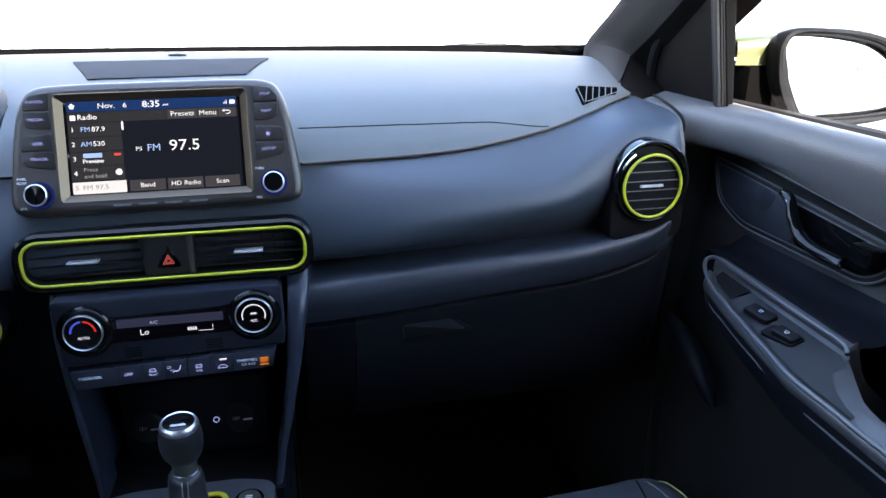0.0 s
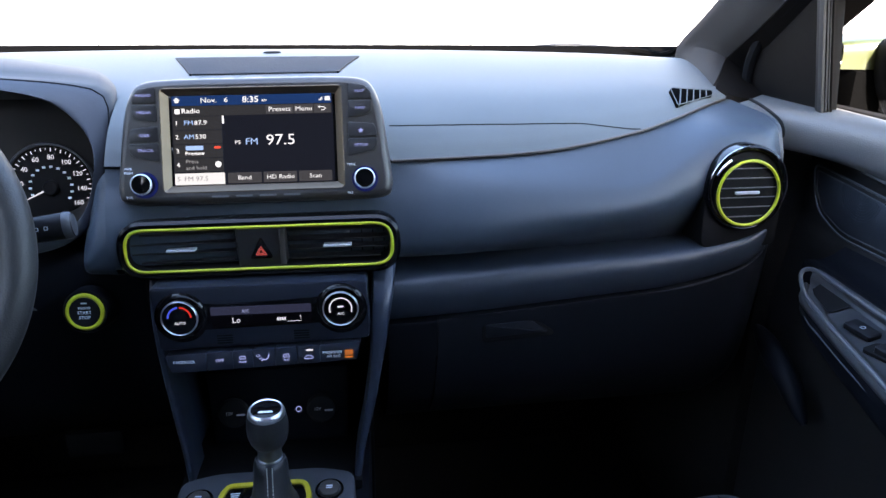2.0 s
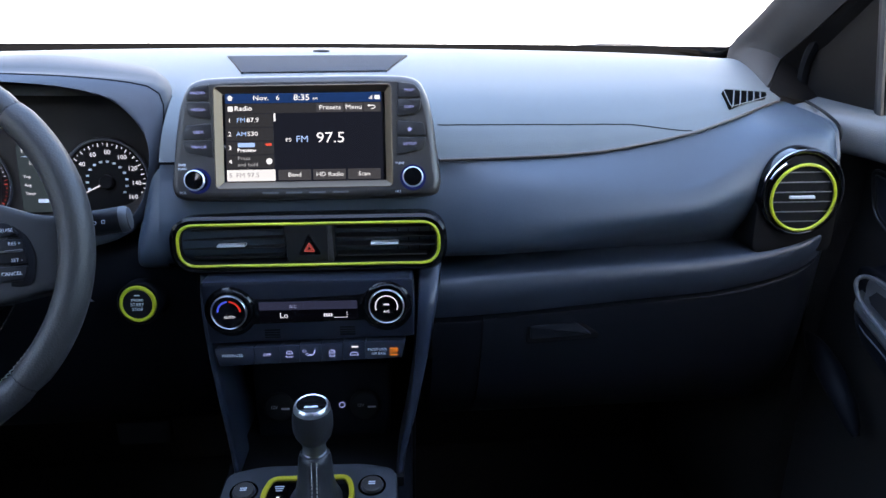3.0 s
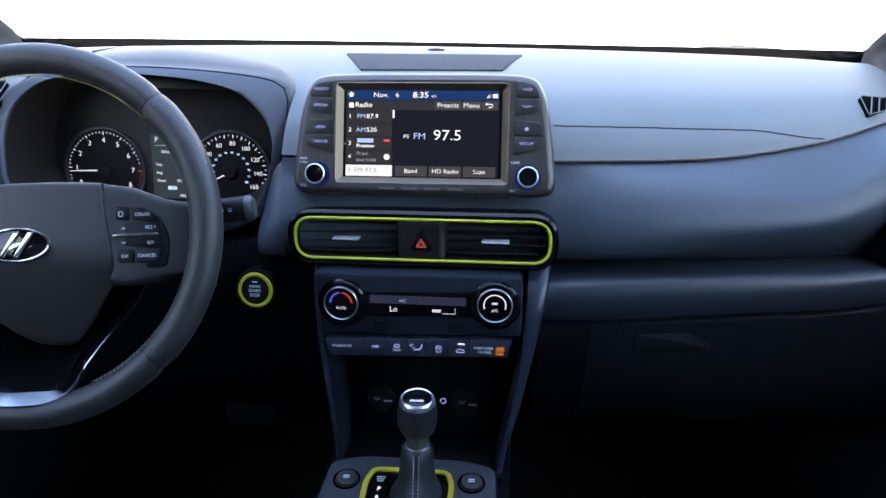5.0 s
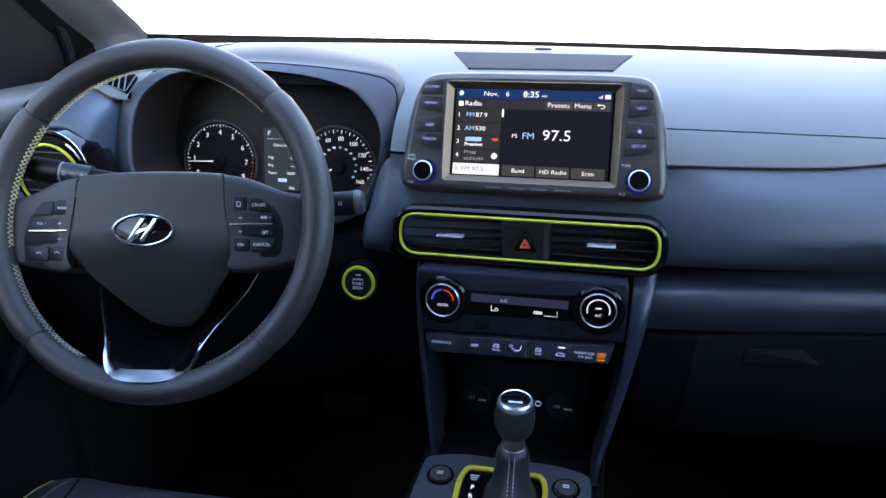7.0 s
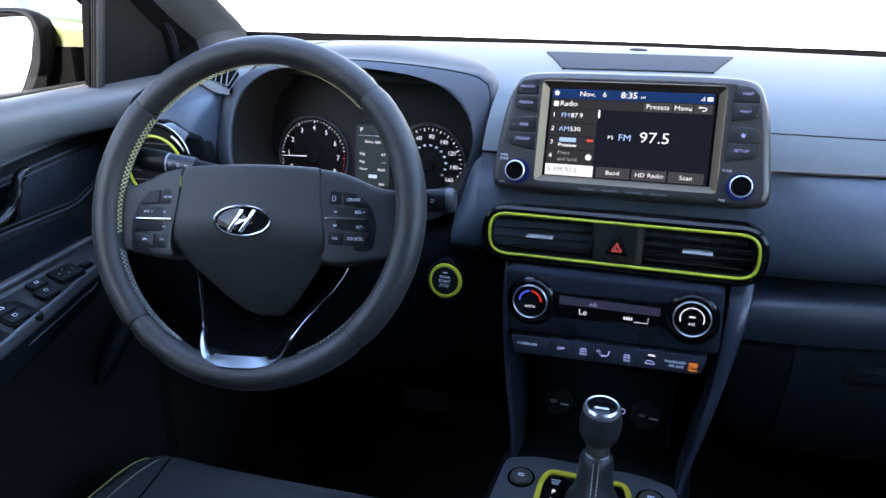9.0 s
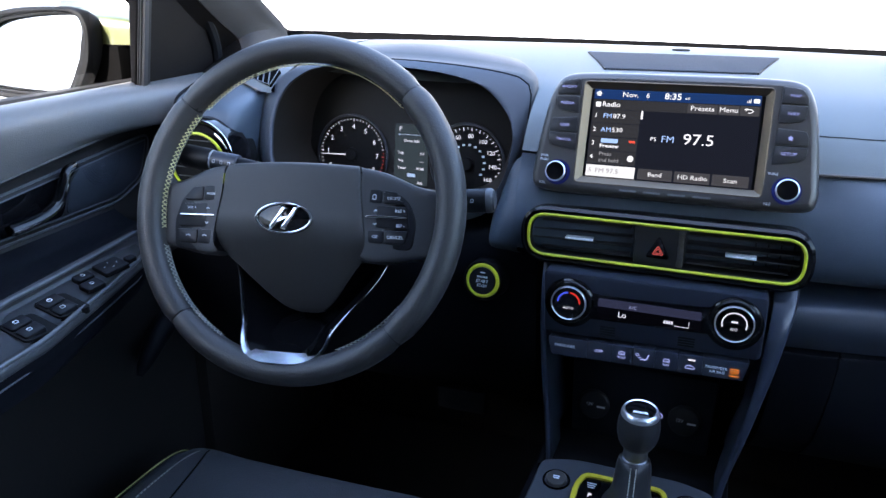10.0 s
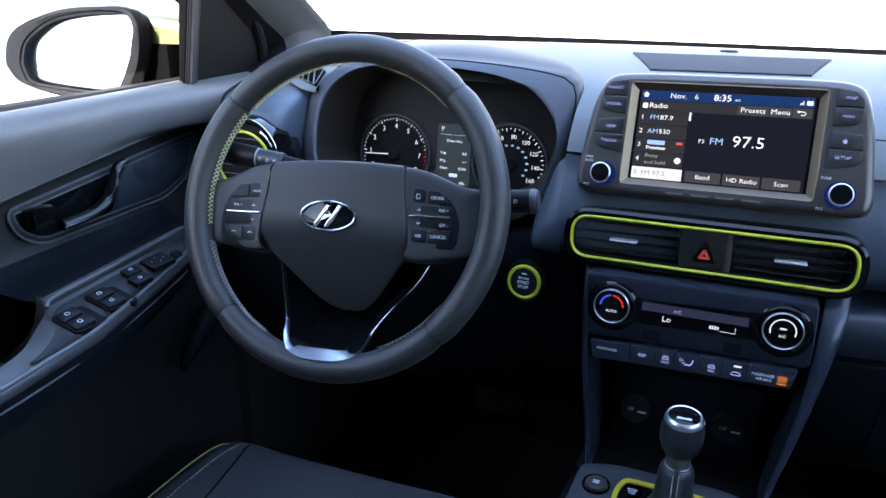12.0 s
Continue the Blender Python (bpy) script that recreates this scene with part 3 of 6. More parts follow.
def door(s, name, label):
    d = thing(name, label, "door", kind="structure")
    def skin(y):
        f = min(1, max(0, (y - 0.02) / 0.13))         # curves in to the dash at the front
        i = 0.060 * f * f * (3 - 2 * f)
        t = pad_edge(y)                               # the pad's lower edge falls to the rear
        return [(0.775, y, 1.030), (0.755, y, 1.038), (0.725, y, 1.047), (0.700 - i, y, 1.045), (0.686 - i, y, 1.028), (0.690 - i, y, 1.0), (0.700 - i, y, t)]
    ys = (0.34, 0.28, 0.22, 0.15, 0.08, 0.0, -0.1, -0.25, -0.45, -0.7, -0.95)
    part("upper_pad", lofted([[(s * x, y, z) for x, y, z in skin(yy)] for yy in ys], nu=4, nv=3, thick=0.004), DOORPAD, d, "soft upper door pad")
    def mid(y):
        t = pad_edge(y)
        return [(0.700, y, t - 0.002), (0.712, y, t - 0.012), (0.714, y, 0.93), (0.712, y, 0.90), (0.705, y, 0.88), (0.70, y, 0.84), (0.69, y, 0.78), (0.685, y, 0.6), (0.685, y, 0.27)]
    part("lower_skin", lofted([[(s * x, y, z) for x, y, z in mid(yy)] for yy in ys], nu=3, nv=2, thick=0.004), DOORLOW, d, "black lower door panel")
    part("outer_panel", block(min(s * 0.78, s * 0.84), max(s * 0.78, s * 0.84), -0.95, 0.25, 0.2, 1.02, 0.01), LIME_BODY, d, "lime painted outer skin")
    # armrest with its switch panel
    def arm(y):
        xi = float(np.interp(y, (-0.6, -0.279, -0.025), (0.615, 0.615, 0.640)))
        xo = float(np.interp(y, (-0.6, -0.388, -0.272, -0.144, -0.052, -0.02), (0.535, 0.538, 0.547, 0.580, 0.608, 0.632)))
        zt = 0.862
        if y < -0.265:                                 # hollow of the pull handle
            hx = pull_edge(y)
            return [(0.685, y, 0.80), (hx + 0.012, y, 0.794), (hx + 0.002, y, 0.858), (hx - 0.003, y, 0.8655), (xo + 0.006, y, zt - 0.004), (xo, y, zt), (xo - 0.0045, y, zt - 0.006), (xo - 0.0035, y, zt - 0.012), (xo + 0.004, y, zt - 0.014)]
        return [(xi + 0.012, y, 0.85), (xi + 0.010, y, 0.876), (xi, y, 0.8755), (xi - 0.003, y, 0.866), (xo + 0.006, y, zt - 0.004), (xo, y, zt), (xo - 0.0045, y, zt - 0.006), (xo - 0.0035, y, zt - 0.012), (xo + 0.004, y, zt - 0.014)]
    rows = [arm(y) for y in (-0.02, -0.05, -0.1, -0.15, -0.2, -0.24, -0.258, -0.264, -0.267, -0.274, -0.29, -0.31, -0.34, -0.40, -0.47, -0.55)]
    part("armrest", lofted([[(s * x, y, z) for x, y, z in r] for r in rows], nu=3, nv=3), ARMREST, d, "dark armrest with bright rolled edges")
    def below(y):
        xo = float(np.interp(y, (-0.6, -0.388, -0.272, -0.144, -0.052, -0.02), (0.535, 0.538, 0.547, 0.580, 0.608, 0.632)))
        return [(s * (xo - 0.002), y, 0.852), (s * (xo - 0.0015), y, 0.845), (s * (xo + 0.002), y, 0.830), (s * (xo + 0.02), y, 0.806), (s * 0.68, y, 0.79)]
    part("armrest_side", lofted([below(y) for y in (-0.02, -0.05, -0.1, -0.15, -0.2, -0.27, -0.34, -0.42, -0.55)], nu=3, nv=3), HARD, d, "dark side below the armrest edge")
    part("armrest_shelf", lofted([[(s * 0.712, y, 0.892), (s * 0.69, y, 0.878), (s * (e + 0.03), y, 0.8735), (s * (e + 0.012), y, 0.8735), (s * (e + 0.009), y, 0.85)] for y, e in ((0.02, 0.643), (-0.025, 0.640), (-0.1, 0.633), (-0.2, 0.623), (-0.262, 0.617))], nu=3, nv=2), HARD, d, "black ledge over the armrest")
    # window frame
    lean = Matrix(((1, 0, -0.19, 0.19 * 1.045), (0, 1, -0.02, 0.0209), (0, 0, 1, 0), (0, 0, 0, 1)))
    flip = Matrix.Diagonal((s, 1, 1, 1))
    part("window_post", block(0.686, 0.700, 0.084, 0.096, 1.045, 1.36, 0.004, m=flip @ lean), RUBBER, d, "black window frame post")
    for x0, x1, ma in ((0.6835, 0.6875, SEAL), (0.6895, 0.6915, SEAL), (0.6935, 0.6950, SEAL), (0.6970, 0.6990, SAIL)):
        part("post_strip", block(x0, x1, 0.079, 0.087, 1.043, 1.36, 0.0007, m=flip @ lean), ma, d, "slim grey frame strip")
    m = Matrix(((0, -0.12 * s, s, s * 0.824), (1, 0, 0, 0), (0, 1, 0, 0), (0, 0, 0, 1)))
    front = [(p.x, p.y) for p in catmull([(0.272, 1.010, 0), (0.268, 1.045, 0), (0.258, 1.090, 0), (0.228, 1.132, 0), (0.180, 1.162, 0), (0.150, 1.182, 0)], 5)]
    part("sail_panel", slab(front + [(0.120, 1.36), (0.095, 1.36), (0.095, 1.010)], 0.0, 0.02, 0.004, m=m), SAIL, d, "dark grey sail panel ahead of the window")
    part("sail_seal", tube([m @ Vector((y + 0.002, z + 0.001, -0.004)) for y, z in front], 0.0085, 8), DARK, d, "black seal round the sail panel")
    path = [(s * 0.765, 0.34, 1.045), (s * 0.755, 0.22, 1.16), (s * 0.725, 0.05, 1.29), (s * 0.67, -0.2, 1.42), (s * 0.63, -0.55, 1.49), (s * 0.63, -0.95, 1.5)]
    part("window_seal", tube(catmull(path, 4), 0.03, 8), DARK, d, "black rubber door seal")
    b = lofted([[(s * 0.765, y, 1.03), (s * 0.755, y, 1.15), (s * 0.72, y, 1.30), (s * 0.65, y, 1.46)] for y in (0.08, -0.2, -0.6, -0.95)], nu=3, nv=2)
    pn = part("pane", b, SIDE_GLASS, d, "lightly tinted side glass")
    pn.visible_shadow = False
    part("belt_strip", tube([(s * 0.765, 0.2, 1.036), (s * 0.765, -0.3, 1.041), (s * 0.765, -0.95, 1.041)], 0.008, 8), RUBBER, d, "black rubber belt strip")
    return d


door_r = door(1, "door_1", "closed front passenger door with dark trim and lime outside")
door_l = door(-1, "door_2", "closed driver's door with dark trim and window switches")

# ---- steering wheel ----
WHEEL = facing(-0.3604, -0.1176, 0.9652, 23.6, 1.1, 0) @ pose(0, 0, 0, 0, 0, 3.6)
wheel = thing("steering_wheel", "black leather steering wheel with lime stitching and a chrome lower spoke", "steering wheel", WHEEL)
RR = 0.1657


def rim_at(deg, out=0.0, z=0.0):
    a = radians(deg)
    return Vector((0.0014 + (RR + out) * math.cos(a), 0.0014 + (RR + out) * math.sin(a), z))


def rim_piece(a0, a1, swell=0.0):
    """A stretch of the rim between two seams, pulled in a little at its ends."""
    n = int(abs(a1 - a0) / 4) + 2
    path = [rim_at(a0 + (a1 - a0) * k / n) for k in range(n + 1)]
    rad = [0.0144 + swell - (0.0016 if k in (0, n) else 0.0) for k in range(n + 1)]
    bm = bmesh.new()
    rings = []
    for q, r in zip(path, rad):
        e = (q - Vector((0.0014, 0.0014, 0))).normalized()
        rings.append([q + e * (r * 0.98 * math.cos(2 * math.pi * k / 18)) + Vector((0, 0, r * 1.06 * math.sin(2 * math.pi * k / 18))) for k in range(18)])
    vs = grid(bm, rings, closed_u=True)
    cap(bm, vs[0])
    cap(bm, vs[-1])
    return bm


part("upper_grip", rim_piece(44.5, 139.8), LEATHER, wheel, "smooth black leather upper rim")
part("side_grip", rim_piece(140.2, 224.9, 0.0008), LEATHER, wheel, "black leather hand grip")
part("side_grip", rim_piece(-45.8, 44.1, 0.0008), LEATHER, wheel, "black leather hand grip")
part("lower_grip", rim_piece(225.3, 313.8), LEATHER, wheel, "smooth black leather lower rim")
part("rim_core", tube([rim_at(5 * k) for k in range(72)], 0.0130, 12, True), RUBBER, wheel)


def stitches(a0, a1, mid=-0.0042):
    """Crossed threads along the inside of the rim."""
    bm = bmesh.new()
    n = int(abs(a1 - a0) / 1.75)
    for k in range(n):
        a = a0 + (a1 - a0) * k / n
        d = (a1 - a0) / n
        for u in (-0.0042, 0.0042):
            zs = [mid + u, mid, mid - u]
            tube([rim_at(a + d * j / 2, -math.sqrt(0.0161 ** 2 - z * z), z) for j, z in enumerate(zs)], 0.00036, 5, bm=bm)
    return bm


part("stitching", stitches(44, 137, -0.002), STITCH_Y, wheel, "crossed lime and white thread")
part("stitching", stitches(141, 190, 0.001), STITCH_Y, wheel, "crossed lime and white thread")
part("stitching", stitches(197, 243, 0.001), STITCH_W, wheel, "crossed lime and white thread")
part("stitching", stitches(292, 322), STITCH_W, wheel, "crossed lime and white thread")

HUB = catmull([(-0.106, 0.004, 0), (-0.1045, 0.012, 0), (-0.101, 0.022, 0), (-0.094, 0.032, 0), (-0.083, 0.0435, 0), (-0.070, 0.0555, 0), (-0.057, 0.0675, 0), (-0.045, 0.0780, 0), (-0.033, 0.0830, 0), (-0.0139, 0.081, 0), (0.019, 0.076, 0), (0.044, 0.073, 0), (0.0462, 0.050, 0), (0.0475, 0.020, 0)], 6)


def hub_half(y):
    return float(np.interp(y, [p.x for p in HUB], [p.y for p in HUB]))


def swell(x, y):
    """The pad's gentle dome."""
    roll = max(0.0, -0.010 - y) / 0.09
    return 0.0125 - 0.0040 * (x / 0.08) ** 2 - 0.0035 * ((y + 0.01) / 0.06) ** 2 * - 0.060 * roll ** 1.75


def tuck(y):
    """How far the pad's lower half tucks under, towards the column."""
    return 0.066 * (max(0.0, -0.022 - y) / 0.083) ** 1.15


rows = []
for y, dz in ((0.0465, -0.035), (0.0478, -0.012), (0.0474, -0.0055), (0.0458, -0.0022), (0.0430, -0.0006), (0.034, 0), (0.019, 0), (0.0, 0), (-0.0139, 0), (-0.030, 0), (-0.0465, 0), (-0.060, 0), (-0.073, 0), (-0.084, 0), (-0.092, 0), (-0.099, 0), (-0.1025, -0.001), (-0.1045, -0.003), (-0.1055, -0.006), (-0.103, -0.020)):
    w = hub_half(min(y, 0.0445) if y > 0 else y)
    rows.append([(w * u, y - (0.0026 * u * u if y > 0.04 else 0), swell(w * u, max(y, -0.05)) - tuck(y) + dz - (0.0022 if abs(u) == 1 else 0)) for u in (-1, -0.975, -0.85, -0.6, -0.3, 0, 0.3, 0.6, 0.85, 0.975, 1)])
part("hub_pad", lofted(rows, nu=3, nv=3), HUBSKIN, wheel, "matt black airbag pad", angle=60)
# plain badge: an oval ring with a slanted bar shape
em = Matrix.Translation((-0.0018, -0.0103, 0.0128))
oval = [(0.031 * math.cos(2 * math.pi * k / 48), 0.0158 * math.sin(2 * math.pi * k / 48)) for k in range(48)]
b = slab(oval, -0.003, 0.0008, 0.001, m=em)
badge = part("badge", b, GLOSS, wheel, "dark oval badge")
b = band(oval, [(p[0] + 0.001, p[1] + 0.0012) for p in disc_profile(0.0014)], m=em)
for sx in (-1, 1):
    slab(rounded([(-0.010, -0.0115), (-0.0045, -0.0115), (0.010, 0.0115), (0.0045, 0.0115)], 0.001), 0.0, 0.0024, 0.0008, b, em @ Matrix.Translation((sx * 0.0065, 0, 0)))
slab(rounded([(-0.0100, -0.0030), (-0.0020, 0.0012), (0.0100, 0.0036), (0.0100, 0.0008), (0.0020, -0.0014), (-0.0100, -0.0062)], 0.001), 0.0, 0.0023, 0.0008, b, em)
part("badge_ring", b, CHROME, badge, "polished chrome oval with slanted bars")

for s in (-1, 1):
    # side spoke, running on from the pad into the rim
    rows = []
    for x, yt, yb in ((0.0745, 0.0440, -0.0465), (0.085, 0.0425, -0.0500), (0.0995, 0.0395, -0.0500), (0.118, 0.0325, -0.0470), (0.130, 0.0280, -0.0450), (0.147, 0.0250, -0.0430), (0.157, 0.0275, -0.0460), (0.166, 0.036, -0.054)):
        row = []
        for f, dz in ((0, -0.030), (0.0, -0.008), (0.012, -0.003), (0.05, -0.0008), (0.14, 0), (0.3, 0), (0.5, 0), (0.7, 0), (0.86, 0), (0.95, -0.0008), (0.988, -0.003), (1.0, -0.008), (1.0, -0.030)):
            y = yt + (yb - yt) * f
            xx = x if x > 0.076 else hub_half(y) + 0.0008
            row.append((s * xx, y, swell(xx, y) + dz - 0.0006))
        rows.append(row)
    spoke = part("spoke", lofted(rows, nu=2, nv=3), SPOKESKIN, wheel, "dark satin side spoke", angle=60)
    lo, hi = 0.0800, 0.1325
    fy = (lambda y: y) if s > 0 else (lambda y: 0.0262 - (0.0262 - y) * 1.15)
    fx = lambda a: s * (lo + (a - 0.0915) * (hi - lo) / 0.0505)
    tilt = Matrix.Translation((s * 0.108, 0, 0.0015)) @ pose(0, 0, 0, 0, s * 2, 0) @ Matrix.Translation((-s * 0.108, 0, -0.0035))
    before = set(wheel.children)
    pod = rounded([(fx(x), fy(y)) for x, y in ((0.0895, 0.0262), (0.121, 0.0232), (0.1365, 0.009), (0.1430, -0.010), (0.140, -0.036), (0.096, -0.0385), (0.0905, -0.01))], 0.007)
    part("button_pod", slab(pod, -0.004, 0.0062, 0.002), KEY, wheel, "black button cluster")
    keys = [[(0.0935, 0.0225), (0.109, 0.0215), (0.109, 0.0085), (0.0945, 0.0085)], [(0.110, 0.0215), (0.123, 0.020), (0.132, 0.0085), (0.110, 0.0085)],
            [(0.0945, 0.0065), (0.134, 0.0055), (0.137, -0.016), (0.0945, -0.016)],
            [(0.096, -0.018), (0.1125, -0.018), (0.1125, -0.031), (0.0975, -0.031)], [(0.1135, -0.018), (0.137, -0.018), (0.1335, -0.031), (0.1135, -0.031)]]
    for i, k in enumerate(keys):
        key = part("button", slab(rounded([(fx(x), fy(y)) for x, y in k], 0.003), 0.005, 0.0085 - (0.0006 if i == 2 else 0), 0.001), KEY, wheel)
        if s > 0:
            txt = {1: [("CRUISE", 0.0042, 0.1205, 0.0135)], 2: [("RES +", 0.0042, 0.1275, 0.0015), ("SET -", 0.0042, 0.1285, -0.013)], 3: [("OK", 0.0044, 0.1045, -0.0245)], 4: [("CANCEL", 0.0044, 0.124, -0.0245)]}.get(i, [])
        else:
            txt = {0: [("MODE", 0.0036, -0.101, 0.0145)], 2: [("VOL +", 0.0038, -0.122, 0.0015)]}.get(i, [])
        for body, size, x, y in txt:
            words("print", body, size, fx(abs(x)), fy(y), 0.0085, INK_DIM, key)
    part("chrome_bar", slab(rrect(0.042, 0.0024, 0.0010), 0.006, 0.0102, 0.0008, m=Matrix.Translation((fx(0.1145), fy(-0.005), 0))), DARKCHROME, wheel, "chrome toggle bar")
    b = bmesh.new()
    for dy, up in ((0.002, 1), (-0.0125, -1)):
        for e in (-1, 1):
            slab([(-0.0022, -0.0004), (0.0002, -0.0004), (0.0002, 0.0004), (-0.0022, 0.0004)], 0, 0.0003, 0.0001, b, Matrix.Translation((fx(0.1035), fy(dy), 0.0082)) @ pose(0, 0, 0, 0, 0, e * 40 * up + (0 if e > 0 else 180)))
    part("arrow_marks", b, INK_DIM, wheel)
    if s > 0:
        part("icon", band(rrect(0.0034, 0.0046, 0.0008), [(p[0], p[1] + 0.0086) for p in disc_profile(0.0003, 5)], m=Matrix.Translation((fx(0.1015), 0.0145, 0))), INK_DIM, wheel)
    else:
        for cx in (0.105, 0.124):
            part("icon", tube([(fx(cx) + 0.0028 * math.cos(radians(a)), fy(-0.0255) + 0.0028 * math.sin(radians(a)), 0.0086) for a in range(30, 151, 20)], 0.0005, 5), INK_DIM, wheel)
    for ob in set(wheel.children) - before:
        ob.matrix_basis = tilt @ ob.matrix_basis
# lower spoke: two arms rising from deep behind the pad to a chrome cup
ARM = ((-0.050, 0.088, -0.052), (-0.070, 0.079, -0.044), (-0.090, 0.067, -0.030), (-0.108, 0.056, -0.017), (-0.124, 0.0475, -0.007), (-0.138, 0.042, -0.001), (-0.149, 0.034, 0.001))
DEEP = dict(zip((a[0] for a in ARM), (0.060, 0.060, 0.062, 0.058, 0.040, 0.018, 0.006)))
rows = []
for y, w, z in ARM:
    rows.append([(w * u, y, z - DEEP[y] * (1 - abs(u) ** 3)) for u in (-1, -0.92, -0.7, -0.4, 0, 0.4, 0.7, 0.92, 1)])
part("lower_spoke", lofted(rows, nu=3, nv=3, thick=0.006), mat("blade_black", (0.0025, 0.0025, 0.003), 0.05, spec=0.03, rough_var=0.3), wheel, "gloss black lower spoke")
for s in (-1, 1):
    part("spoke_edge", tube(catmull([(s * (w + 0.0005), y, z) for y, w, z in ARM[:6]], 4), 0.0008, 7), DARKCHROME, wheel, "thin chrome edge")
cup = catmull([(-0.049, -0.118, -0.006), (-0.0455, -0.136, 0.001), (-0.037, -0.1485, 0.008), (-0.020, -0.1545, 0.013), (0, -0.1555, 0.014), (0.020, -0.1545, 0.013), (0.037, -0.1485, 0.008), (0.0455, -0.136, 0.001), (0.049, -0.118, -0.006)], 6)
ins = []
for i, p in enumerate(cup):
    k = math.sin(math.pi * i / (len(cup) - 1))
    t = (cup[min(i + 1, len(cup) - 1)] - cup[max(i - 1, 0)]).normalized()
    ins.append(p + Vector((-t.y, t.x, 0)) * (0.002 + 0.0095 * k) + Vector((0, 0, -0.004 - 0.006 * k)))
b = bmesh.new()
grid(b, [[p + Vector((0, 0, -0.012)) for p in cup], cup, [p.lerp(q, 0.08) + Vector((0, 0, 0.0012)) for p, q in zip(cup, ins)], [p.lerp(q, 0.55) + Vector((0, 0, 0.0010)) for p, q in zip(cup, ins)], ins, [p + Vector((0, 0, -0.006)) for p in ins]])
part("chrome_cup", b, mat("bright_chrome", (0.72, 0.77, 0.84), 0.22, metal=1.0, blotch=0.02), wheel, "polished chrome cup trim")
b = bmesh.new()
lathe([(0.05, -0.20), (0.055, -0.05), (0.04, -0.03)], 24, b)
part("column_shroud", b, DARK, wheel, "black column shroud")

# ---- column stalks ----
for s, lab in ((1, "black wiper stalk behind the wheel"), (-1, "black light stalk behind the wheel")):
    stalk = thing("column_stalk", lab, "stalk", group="column stalks")
    c = Vector((-0.3594, -0.07, 0.957 if s > 0 else 0.985))
    tip = Vector((-0.163, -0.055, 0.9775)) if s > 0 else Vector((-0.512, -0.082, 1.002))
    way = (tip - c).normalized()
    end = tip - way * 0.05
    part("arm", tube([c, c.lerp(end, 0.6), end - way * 0.016], [0.006, 0.008, 0.0092], 12), HARD, stalk)
    part("switch_ring", tube([end - way * 0.018, end - way * 0.017, end + way * 0.012, end + way * 0.013], [0.0085, 0.0098, 0.0098, 0.0085], 14, flat=1.15), PANEL, stalk, "turning switch ring")
    part("grip", tube([end + way * 0.014, end + way * 0.015, tip - way * 0.006, tip - way * 0.001, tip], [0.0085, 0.0108, 0.0112, 0.0095, 0.004], 14, flat=1.15), KEY, stalk, "rounded grey-black grip")
    if s > 0:
        part("tip_cap", tube([tip - way * 0.009, tip - way * 0.004, tip - way * 0.0008, tip + way * 0.0004], [0.0114, 0.0112, 0.0092, 0.004], 14, flat=1.15), SOFT, stalk, "grey rounded tip")
    if s < 0:
        part("white_line", tube([end + way * 0.0132, end + way * 0.0140], [0.0101, 0.0101], 14, flat=1.15), INK_DIM, stalk)
    for k in (-0.012, -0.003, 0.006) if s < 0 else (0.020, 0.028):
        q = end + way * k + Vector((0, -0.0106, 0.003))
        part("icon", band(rrect(0.0028, 0.0030, 0.0008), [(p[0], p[1]) for p in disc_profile(0.0003, 5)], m=Matrix.Translation(q) @ pose(0, 0, 0, 80, 0, 0)), INK_DIM, stalk)

# ---- dials ----
DIAL = facing(-0.325, 0.14, 0.965, 8, -4.5, -1.3)
dials = thing("instrument_cluster", "lit instrument cluster with two round dials and a trip screen", "instrument cluster", DIAL)
DIALBLACK = mat("dial_black", (0.014, 0.0122, 0.0118), 0.6, spec=0.2)
part("backing", slab(rrect(0.36, 0.21, 0.04), -0.012, -0.003, 0.002), DIALBLACK, dials, "brown-black cluster backing")


TURN = {"tachometer": 206, "speedometer": 202}


def dial(cx, cy, r, marks, numbers, name, red=()):
    m = Matrix.Translation((cx, cy, 0))
    d = part(name, slab(circle(r, 48), -0.004, 0.0, 0.001, m=m), DARK, dials, "round black dial")
    part("bezel_ring", band(circle(r + 0.003, 48), [(p[0], p[1] + 0.001) for p in disc_profile(0.002, 6)], m=m), PANEL, d)
    b, rb = bmesh.new(), bmesh.new()
    for k in range(marks + 1):
        a = radians(TURN[name] - 236 * k / marks)
        big = k % 5 == 0 if marks == 40 else k % 2 == 0
        l, w = (0.0042, 0.0011) if big else (0.0024, 0.0007)
        q = m @ pose(0, 0, 0.0004, 0, 0, math.degrees(a)) @ Matrix.Translation((r - 0.0015 - l / 2, 0, 0))
        slab([(-l / 2, -w / 2), (l / 2, -w / 2), (l / 2, w / 2), (-l / 2, w / 2)], 0, 0.0003, 0.0001, rb if k / marks in red or k / marks > 0.84 and name == "tachometer" else b, q, 1)
    part("tick_marks", b, INK_LIT, d)
    if len(rb.verts):
        part("red_zone", rb, RED, d)
    else:
        rb.free()
    for i, t in enumerate(numbers):
        a = radians(TURN[name] - 236 * i / (len(numbers) - 1))
        words("numeral", t, 0.0092 if name == "tachometer" else 0.0078, cx + (r - 0.0125) * math.cos(a), cy + (r - 0.0125) * math.sin(a), 0.0005, INK_LIT, d)
    return d


